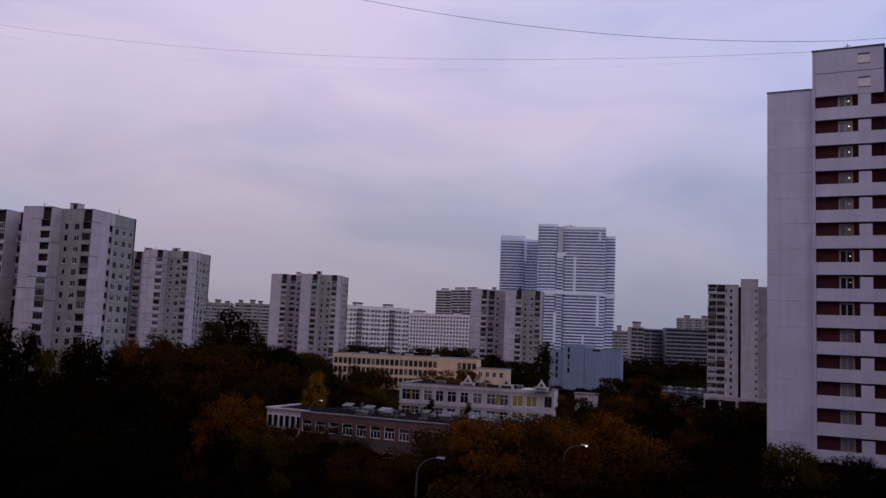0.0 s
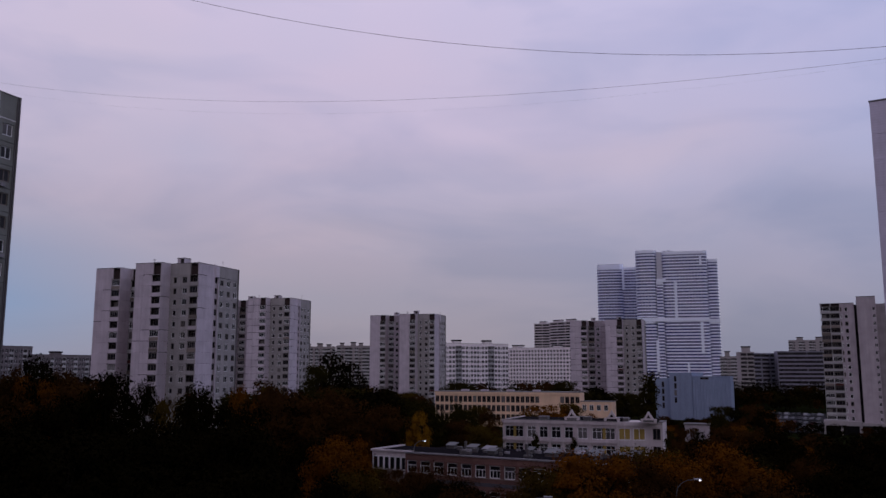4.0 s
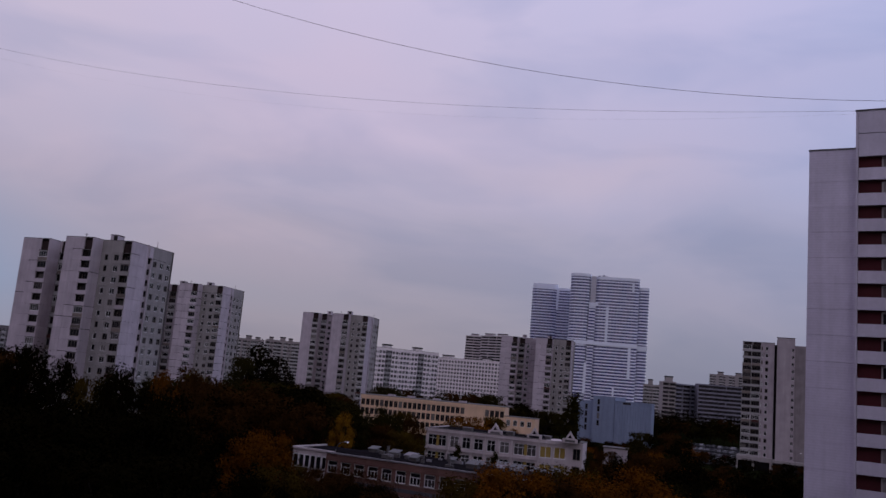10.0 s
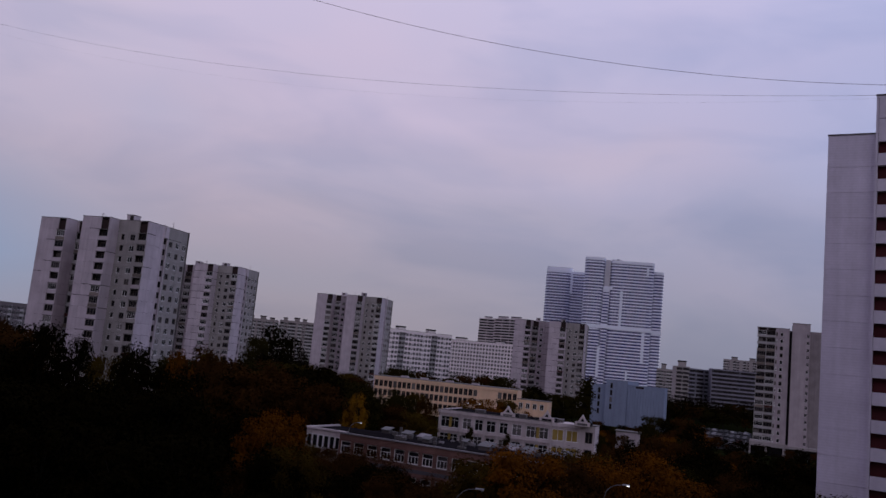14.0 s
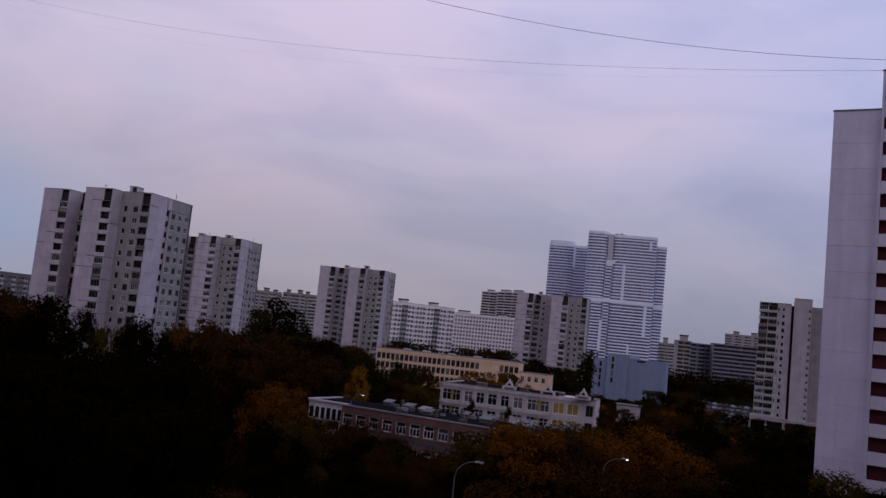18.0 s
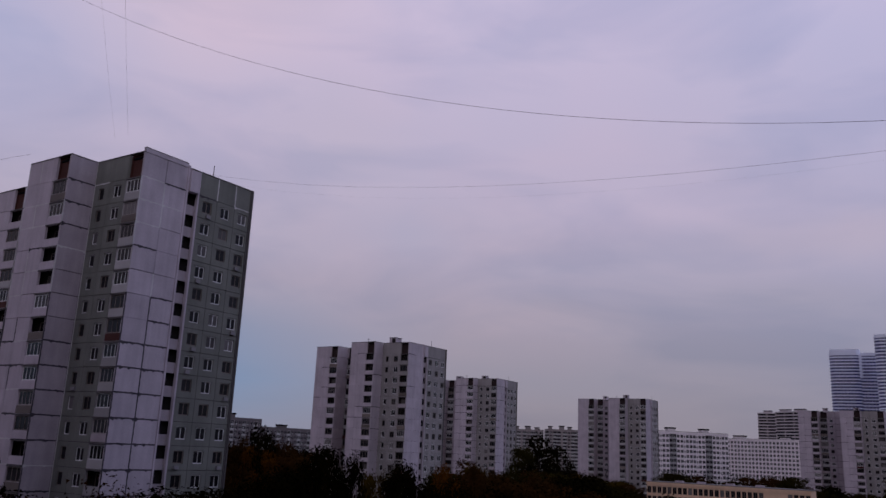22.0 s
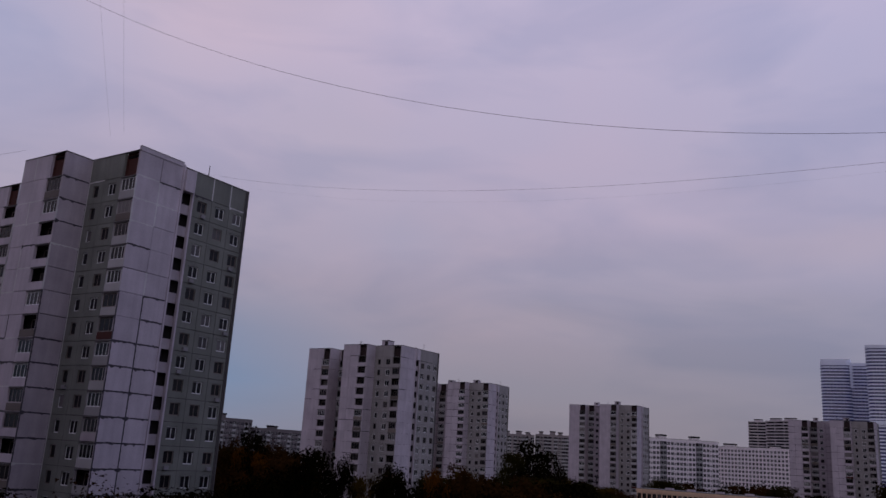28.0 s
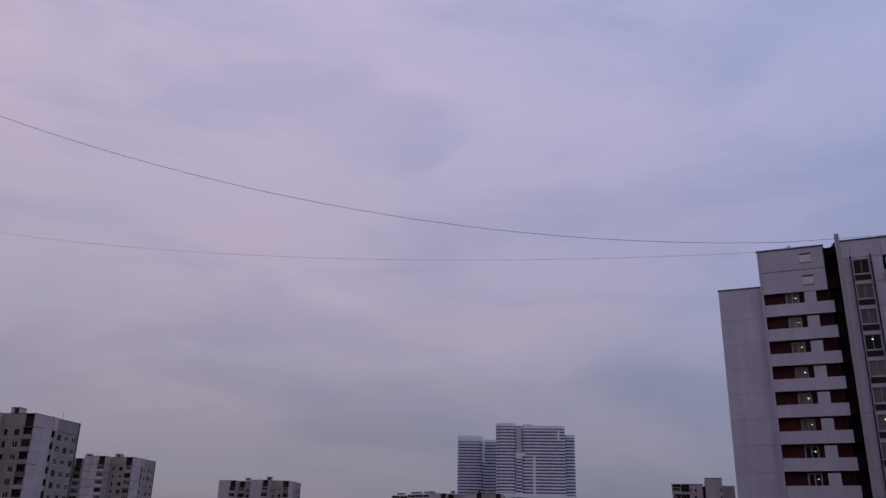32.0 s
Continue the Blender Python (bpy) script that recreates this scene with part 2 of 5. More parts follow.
M_glass = glazing("window_glass", (0.012, 0.011, 0.013), (0.24, 0.22, 0.22), 0.2)
M_curtain = material("curtained_window_glass", (0.17, 0.145, 0.15), rough=0.35, vary=0.25, scale=1.5, chance=0.35, bump=0, spec=0.15)
M_panes = material("far_window_glass", (0.016, 0.015, 0.017), rough=0.2, vary=0.1, bump=0, tint=(0.055, 0.05, 0.055), spec=0.2)
M_roof = material("bitumen_roofing", (0.014, 0.0125, 0.0145), vary=0.3, spec=0.0, rough=1.0)
M_coping = material("dark_metal_coping", (0.10, 0.09, 0.09), rough=0.6, vary=0.1)
M_rtwall = material("white_ceramic_panel", (0.555, 0.52, 0.61), vary=0.09, streak=0.10, fine=3.0, chance=0.03)
M_ribbed = material("ribbed_white_panel", (0.595, 0.555, 0.665), vary=0.09, streak=0.10, fine=3.0, chance=0.03, ribs=1.1)
M_dullwin = material("weathered_brown_grey_frame", (0.30, 0.265, 0.26), rough=0.6, vary=0.15, chance=0.25, bump=0)
M_red = material("dark_red_painted_wall", (0.070, 0.012, 0.016), vary=0.15, chance=0.1)
M_lamp = material("warm_lamp_glass", (1.0, 0.84, 0.52), emit=2.4, bump=0)
M_whitelamp = material("cold_lamp_glass", (0.95, 0.93, 1.0), emit=2.2, bump=0)
M_metal = material("galvanised_metal", (0.12, 0.12, 0.125), rough=0.6, metal=0.3, vary=0.15)
M_lid = material("weathered_zinc_lid", (0.25, 0.235, 0.25), rough=0.75, vary=0.25, spec=0.1)
M_wire = material("black_cable", (0.03, 0.028, 0.032), rough=0.6, vary=0.1, bump=0)
# white cladding, blued in its colour for distance haze
M_band = material("white_cladding_band", (0.80, 0.83, 0.95), rough=0.5, vary=0.05, scale=0.05, fine=0.6, bump=0)
# grey paints the shading of the recessed slot; the mullions share it
M_slot = material("grey_cladding_slot", (0.50, 0.49, 0.55), rough=0.6, vary=0.06, scale=0.05, fine=0.6, bump=0)
# blue glass, with some haze mixed into the colour
M_blueglass = material("blue_curtain_glass", (0.075, 0.072, 0.20), rough=0.35, vary=0.2, scale=0.1, fine=0.5, bump=0, spec=0.3)
M_bluewall = material("pale_blue_metal_cladding", (0.225, 0.272, 0.385), vary=0.14, streak=0.12, scale=0.08, fine=1.5)
M_yellow = material("sand_yellow_plaster", (0.72, 0.50, 0.345), vary=0.1, streak=0.1)
M_white = material("white_school_plaster", (0.57, 0.495, 0.505), vary=0.14, streak=0.18)
M_gold = material("ochre_wall_panel", (0.33, 0.23, 0.06), vary=0.2)
M_brick = material("brown_red_brickwork", (0.155, 0.080, 0.068), vary=0.25, fine=5.0, chance=0.1)
M_pier = material("pinkish_render_pier", (0.22, 0.165, 0.155), vary=0.15)
# blue-grey plinth, its colour lowered for the shade of the trees
M_plinth = material("blue_grey_plinth_paint", (0.085, 0.08, 0.095), vary=0.15)
M_white9 = material("white_block_panel", (0.82, 0.745, 0.765), vary=0.08, streak=0.1, scale=0.1, fine=2.0)
M_grey9 = material("grey_block_panel", (0.31, 0.28, 0.285), vary=0.10, streak=0.1, scale=0.1, fine=2.0)
M_brownwall = material("brown_grey_block_panel", (0.27, 0.232, 0.235), vary=0.14, streak=0.1, scale=0.1, fine=2.0)
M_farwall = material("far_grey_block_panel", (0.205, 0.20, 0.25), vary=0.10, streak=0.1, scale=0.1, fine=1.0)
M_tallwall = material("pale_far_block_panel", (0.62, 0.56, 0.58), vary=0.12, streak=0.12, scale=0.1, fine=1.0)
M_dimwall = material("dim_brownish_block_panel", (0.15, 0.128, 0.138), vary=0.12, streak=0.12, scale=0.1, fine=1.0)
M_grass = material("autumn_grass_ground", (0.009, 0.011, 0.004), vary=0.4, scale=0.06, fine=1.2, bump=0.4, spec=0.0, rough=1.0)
M_asphalt = material("worn_asphalt", (0.035, 0.034, 0.037), vary=0.3, scale=0.2, spec=0.0, rough=1.0)
M_bark = material("dark_bark", (0.016, 0.012, 0.010), vary=0.3, fine=8.0, spec=0.0)


# ---- builders ----
def mesh_of(name, verts, faces, mat=None):
    me = bpy.data.meshes.new(name)
    me.from_pydata(verts, [], faces)
    me.update()
    if mat:
        me.materials.append(mat)
    return me


def put(name, me, parent=None, m=None, label=""):
    ob = new(name, me)
    if parent is not None:
        ob.parent = parent
    if m is not None:
        ob.matrix_basis = m
    return tagged(ob, label)


def boxes_mesh(name, boxes, mat):
    """One mesh of boxes, each (x0, x1, y0, y1, z0, z1)."""
    v, f = [], []
    for x0, x1, y0, y1, z0, z1 in boxes:
        k = len(v)
        v += [(x0, y0, z0), (x1, y0, z0), (x1, y1, z0), (x0, y1, z0), (x0, y0, z1), (x1, y0, z1), (x1, y1, z1), (x0, y1, z1)]
        f += [(k, k + 3, k + 2, k + 1), (k + 4, k + 5, k + 6, k + 7), (k, k + 1, k + 5, k + 4), (k + 1, k + 2, k + 6, k + 5), (k + 2, k + 3, k + 7, k + 6), (k + 3, k, k + 4, k + 7)]
    return mesh_of(name, v, f, mat)


def prism_data(poly, z0, z1):
    n = len(poly)
    v = [(x, y, z0) for x, y in poly] + [(x, y, z1) for x, y in poly]
    f = [(i, (i + 1) % n, n + (i + 1) % n, n + i) for i in range(n)] + [tuple(range(n, 2 * n)), tuple(range(n - 1, -1, -1))]
    return v, f


def prism(name, poly, z0, z1, mat):
    return mesh_of(name, *prism_data(poly, z0, z1), mat)


def inset(poly, d):
    """The polygon (counter-clockwise) shrunk by d on every side."""
    out, n = [], len(poly)
    for i in range(n):
        a, b, c = (Vector(poly[(i + k) % n]) for k in (-1, 0, 1))
        e, g = (b - a).normalized(), (c - b).normalized()
        n1, n2 = Vector((-e.y, e.x)), Vector((-g.y, g.x))
        s = (n1 + n2) / max(0.2, 1 + n1.dot(n2))
        out.append(tuple(b + s * d))
    return out


CACHE = {}


def cached(key, make):
    if key not in CACHE:
        CACHE[key] = make()
    return CACHE[key]


def panel_data(w, h, hole, gap, thick):
    """A wall slab facing -y, with an opening and its reveals."""
    x0, x1, z0, z1 = gap, w - gap, gap, h - gap
    if not hole:
        v = [(x0, 0, z0), (x1, 0, z0), (x1, 0, z1), (x0, 0, z1), (x0, thick, z0), (x1, thick, z0), (x1, thick, z1), (x0, thick, z1)]
        return v, [(0, 1, 2, 3), (1, 5, 6, 2), (4, 0, 3, 7), (3, 2, 6, 7), (4, 5, 1, 0)]
    a0, a1, b0, b1 = hole
    ring = [(x0, z0), (x1, z0), (x1, z1), (x0, z1), (a0, b0), (a1, b0), (a1, b1), (a0, b1)]
    v = [(x, 0, z) for x, z in ring] + [(x, thick, z) for x, z in ring]
    f = [(0, 1, 5, 4), (1, 2, 6, 5), (2, 3, 7, 6), (3, 0, 4, 7)]
    f += [(4, 5, 13, 12), (5, 6, 14, 13), (6, 7, 15, 14), (7, 4, 12, 15)]
    f += [(0, 8, 9, 1), (1, 9, 10, 2), (2, 10, 11, 3), (3, 11, 8, 0)]
    return v, f


def panel(w, h, hole, mat, gap=0.05, thick=0.3):
    return cached(("panel", w, h, hole, mat.name, gap, thick), lambda: mesh_of("panel", *panel_data(w, h, hole, gap, thick), mat))


def lattice(name, xs, zs, filled, y0, y1, mat):
    """A slab cut into cells by the lines xs and zs; only the filled cells are solid. One connected piece."""
    nx, nz = len(xs), len(zs)
    v = [(x, y0, z) for z in zs for x in xs] + [(x, y1, z) for z in zs for x in xs]
    back = nx * nz
    f = []
    solid = {(i, k) for i in range(nx - 1) for k in range(nz - 1) if filled(i, k)}
    for i, k in solid:
        a, b, c, d = k * nx + i, k * nx + i + 1, (k + 1) * nx + i + 1, (k + 1) * nx + i
        f += [(a, b, c, d), (back + d, back + c, back + b, back + a)]
        for (p, q), n in (((a, b), (i, k - 1)), ((b, c), (i + 1, k)), ((c, d), (i, k + 1)), ((d, a), (i - 1, k))):
            if n not in solid:
                f.append((q, p, back + p, back + q))
    used = sorted({i for q in f for i in q})
    to = {o: n for n, o in enumerate(used)}
    return mesh_of(name, [v[i] for i in used], [tuple(to[i] for i in q) for q in f], mat)


def frame_mesh(w, h, bars, mat, bar=0.12, rail=None, plain_top=False):
    """A window frame with upright bars, lying in the x-z plane, with a sill."""
    def make():
        xs = [0, bar]
        for i in range(1, bars):
            xs += [w * i / bars - bar * 0.4, w * i / bars + bar * 0.4]
        xs += [w - bar, w]
        zs = [0, bar * 1.2] + ([rail - bar * 0.4, rail + bar * 0.4] if rail else []) + [h - bar, h]
        return lattice("window_frame", xs, zs, lambda i, k: k % 2 == 0 or (i % 2 == 0 and (not plain_top or k < 2 or i in (0, len(xs) - 2))), 0, 0.08, mat)
    return cached(("frame", w, h, bars, mat.name, bar, rail, plain_top), make)


def pane_mesh(w, h, mat):
    return cached(("pane", w, h, mat.name), lambda: boxes_mesh("pane", [(0.03, w - 0.03, 0.03, 0.06, 0.03, h - 0.03)], mat))


def window(parent, m, w, h, bars=2, mat=None, glass=None, bar=0.095, rail=None, plain_top=False):
    f = put("window", frame_mesh(w, h, bars, mat or M_frame, bar, rail, plain_top), parent, m)
    put("pane", pane_mesh(w, h, glass or M_glass), f)
    return f


def root(name, x, y, z=0.0, turn=0.0, label="", category="", group=""):
    e = new(name)
    e.matrix_basis = pose(x, y, z, 0, 0, turn)
    return tagged(e, label, category, group)


def streak_mesh(w, k, mat, broad=1.0):
    """A smeared line of joint sealant, ragged along both edges."""
    r = random.Random(k)
    n = 14
    xs = [w * i / n for i in range(n + 1)]
    up = [broad * (0.05 + 0.07 * r.random() ** 4) for x in xs]
    down = [-broad * (0.055 + 0.2 * r.random() ** 7) for x in xs]
    v = [(x, -0.006, b) for x, b in zip(xs, down)] + [(x, -0.006, a) for x, a in zip(xs, up)]
    v += [(x, 0.02, z) for x, y, z in v]
    q = 2 * (n + 1)
    f = [(i, i + 1, n + 2 + i, n + 1 + i) for i in range(n)]
    f += [(n + 1 + i, n + 2 + i, q + n + 2 + i, q + n + 1 + i) for i in range(n)] + [(i + 1, i, q + i, q + i + 1) for i in range(n)]
    return mesh_of("joint_seal", v, f, mat)


def upright_seal(h, mat):
    """An upright joint between two panels, a little uneven in width."""
    r = random.Random(31)
    n = 10
    zs = [h * i / n for i in range(n + 1)]
    left, right = [-0.075 - 0.02 * r.random() for z in zs], [0.075 + 0.05 * r.random() ** 3 for z in zs]
    v = [(a, -0.005, z) for a, z in zip(left, zs)] + [(b, -0.005, z) for b, z in zip(right, zs)]
    v += [(x, 0.02, z) for x, y, z in v]
    q = 2 * (n + 1)
    f = [(i, n + 1 + i, n + 2 + i, i + 1) for i in range(n)] + [(n + 1 + i, q + n + 1 + i, q + n + 2 + i, n + 2 + i) for i in range(n)] + [(i, i + 1, q + i + 1, q + i) for i in range(n)]
    return mesh_of("joint_seal", v, f, mat)


def weld(store, m, v, f):
    """Adds faces to a sheet, sharing the corners that meet."""
    known = store[0]
    ids = []
    for p in v:
        q = m @ Vector(p)
        ids.append(known.setdefault((round(q.x, 3), round(q.y, 3), round(q.z, 3)), len(known)))
    store[1].extend(tuple(ids[i] for i in q) for q in f)


def islands(v, f):
    """The connected sheets of a mesh, one by one."""
    up = list(range(len(v)))

    def find(i):
        while up[i] != i:
            up[i] = up[up[i]]
            i = up[i]
        return i
    for q in f:
        for i in q[1:]:
            up[find(i)] = find(q[0])
    groups = collections.defaultdict(list)
    for q in f:
        groups[find(q[0])].append(q)
    for faces in groups.values():
        used = sorted({i for q in faces for i in q})
        to = {o: n for n, o in enumerate(used)}
        yield [v[i] for i in used], [tuple(to[i] for i in q) for q in faces]


def facade(parent, x, y, phi, cols, floors, top, storey=2.8, attic=3.0, pieces=True, rng=None, low=0.0, gap=0.045, bars=2, distant=False, glazed=0.5, units=0.0, seams=False, recess=None):
    """Cells from left to right as seen from outside, floor by floor down from the top.
    A column is (kind, width, material): b blank, w window, n narrow window, W wide window, l loggia, s stair slot."""
    rng = rng or random
    recess = recess or M_shaderecess
    joined, far = {}, {}
    level = [0]

    def streak(w, m, mat, rng):
        k = rng.randint(0, 5)
        put("joint_seal", cached(("seal", w, k, mat.name, units > 0), lambda: streak_mesh(w, k, mat, 1.45 if units and mat is M_tar else 1.0)), parent, m, "pale joint sealant" if mat is M_sealant else "dark tarred joint")

    def glaze(m, w, h, n, mat):
        """A window of its own, or, on a distant front, one of a joined grid."""
        if not distant:
            return window(parent, m, w, h, n, mat)
        for key, data, mm in (("window_frames", [(0, w, 0, 0.08, 0, 0.07), (w * 0.47, w * 0.53, 0.01, 0.07, 0.1, h - 0.05)], M_frame), ("window_panes", [(0.04, w - 0.04, 0.03, 0.06, 0.04, h - 0.04)], M_panes)):
            v, f = far.setdefault(key, ([], [], mm))[:2]
            for x0, x1, y0, y1, z0, z1 in data:
                k = len(v)
                v += [tuple(m @ Vector(p)) for p in ((x0, y0, z0), (x1, y0, z0), (x1, y0, z1), (x0, y0, z1))]
                f.append((k, k + 1, k + 2, k + 3))

    def wall(w, h, hole, mat, m):
        if pieces:
            put("panel", panel(w, h, hole, mat, 0.028 if mat is M_green else 0.012 if mat is M_sage else gap if rng.random() < 0.45 else 0.018), parent, m)
            if seams and not hole:
                # old joints: smeared with pale sealant near the top, with tar lower down
                r = rng.random()
                if not units:
                    if r < seams:
                        streak(w, m, M_tar, rng)
                    return
                tarred = (0.9 if level[0] > 5 else 0.3) * (1.0 if phi == 90 else 0.4)
                if r < tarred:
                    streak(w, m, M_tar, rng)
                elif r < tarred + 0.4:
                    streak(w, m, M_sealant, rng)
                if rng.random() < (0.35 if phi != 90 else 1.0 if level[0] > 4 else 0.5):
                    put("joint_seal", cached(("upright", h, level[0] > 4), lambda: upright_seal(h, M_tar if level[0] > 4 else M_sealant)), parent, m, "dark tarred joint" if level[0] > 4 else "pale joint sealant")
        else:
            v, f = panel_data(w, h, hole, 0.0, 0.3)
            weld(joined.setdefault(mat.name, ({}, [], mat)), m, v, f[:8] if hole else f[:1])

    place = pose(x, y, 0, 0, 0, phi)
    for j in range(-1, floors):
        h = attic if j < 0 else storey
        level[0] = j
        z = top - attic - (storey * (j + 1) if j >= 0 else 0.0)
        if z + h < low:
            break
        at = 0.0
        for kind, w, mat in cols:
            m = place @ pose(at, 0, z)
            at += w
            if j < 0:
                if kind == "l" and not distant:
                    wall(w - 2.75, h, None, mat, m)
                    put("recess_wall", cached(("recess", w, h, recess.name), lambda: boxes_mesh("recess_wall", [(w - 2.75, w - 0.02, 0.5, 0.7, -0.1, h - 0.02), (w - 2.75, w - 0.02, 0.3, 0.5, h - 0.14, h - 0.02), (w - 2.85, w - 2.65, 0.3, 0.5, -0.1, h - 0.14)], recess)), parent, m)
                elif kind == "l":
                    wall(w, h, None, mat, m)
                elif kind == "s":
                    wall(w, h, None, M_shade, m)
                else:
                    wall(w, h, None, mat, m)
                continue
            if kind == "b":
                wall(w, h, None, mat, m)
            elif kind in "wnW":
                ww, wh = {"w": (1.5, 1.5), "n": (1.05, 1.5), "W": (2.1, 1.5)}[kind] if not distant else {"w": (1.65, 1.65), "n": (0.8, 1.2), "W": (2.3, 1.6)}[kind]
                ww = min(ww, w - 0.4)
                c = (w - ww) / 2
                wall(w, h, (c, c + ww, 0.75, 0.75 + wh), mat, m)
                glaze(m @ pose(c, 0.14, 0.75), ww, wh, 1 if kind == "n" else bars, M_frame if rng.random() < 0.6 else M_browned)
                if rng.random() < units:
                    put("air_conditioner", cached("aircon", lambda: boxes_mesh("air_conditioner", [(0, 0.66, -0.32, -0.03, 0, 0.42)], M_lid)), parent, m @ pose(c + rng.choice((0.1, 0.6)), 0, 0.1), "pale air conditioner box under a window")
            elif kind == "l":
                wall(w, h, (0.1, w - 0.1, 0.98, 2.64), M_parapet if mat.name[0] == "g" or not pieces else mat, m)
                if not distant and rng.random() < 0.24:
                    skin = rng.choice((M_browned, M_rust, M_shade, M_parapet, M_browned))
                    put("parapet_cladding", cached(("skin", w, skin.name), lambda: boxes_mesh("parapet_cladding", [(0.12, w - 0.12, -0.035, 0.0, 0.08, 0.95)], skin)), parent, m)
                if not distant:
                    put("slab_edge", cached(("edge", w), lambda: boxes_mesh("slab_edge", [(0.04, w - 0.04, -0.09, 0.0, 2.62, 2.76)], M_coping)), parent, m)
                r = rng.random()
                if r < glazed:
                    glaze(m @ pose(0.12, 0.3 if distant else 0.1, 0.98), w - 0.24, 1.6 if not distant else 1.42, 4, M_frame if rng.random() < 0.7 else M_dullwin)
                elif r < glazed + 0.16:
                    glaze(m @ pose(0.12, 0.3 if distant else 0.1, 0.98), w - 0.24, 1.6 if not distant else 1.42, 3, M_browned)
                elif not distant:
                    window(parent, m @ pose(0.35, 1.12, 0.0), w * 0.5, 2.3, 2, M_browned)
            elif kind == "s":
                put("parapet", cached(("stair", w), lambda: boxes_mesh("parapet", [(0.05, w - 0.05, 0.35, 0.5, 0, 1.25)], M_shade)), parent, m)
    for mat_name, (v, f, mat) in joined.items():
        for vv, ff in islands(list(v), f):
            put("wall", mesh_of("wall", vv, ff, mat), parent)
    for part_name, (v, f, mat) in far.items():
        tagged(put(part_name, mesh_of(part_name, v, f, mat), parent), kind="stuff")


# ---- ground ----
def ground_z(x, y):
    d = math.hypot(x - 130, y - 325)
    return -5.5 * math.exp(-(d / 90) ** 2)


def build_ground():
    v, f = [], []
    rings = [0, 15, 30, 45, 60, 80, 100, 130, 160, 190, 220, 250, 280, 310, 340, 370, 400, 440, 480, 540, 620, 720, 850, 1000, 1400, 2200, 4800]
    n = 96
    for r in rings:
        for i in range(n):
            a = 2 * math.pi * i / n
            x, y = r * math.sin(a), r * math.cos(a)
            v.append((x, y, ground_z(x, y) + 0.25 * noise.noise((x * 0.03, y * 0.03, 0))))
    for k in range(len(rings) - 1):
        for i in range(n):
            j = (i + 1) % n
            f.append((k * n + i, (k + 1) * n + i, (k + 1) * n + j, k * n + j))
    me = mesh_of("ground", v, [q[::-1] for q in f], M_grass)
    ob = tagged(put("ground", me), "dark autumn grass between the housing blocks", "ground", kind="structure")
    for p in me.polygons:
        p.use_smooth = True
    return ob


build_ground()

# ---- stepped panel towers ----
TOWER = [(0, 0), (0, 17.5), (-36.7, 17.5), (-36.7, 1.7), (-27.9, 1.7), (-27.9, 5.8), (-17.9, 5.8), (-17.9, -3.6), (-9.2, -3.6), (-9.2, 0)]


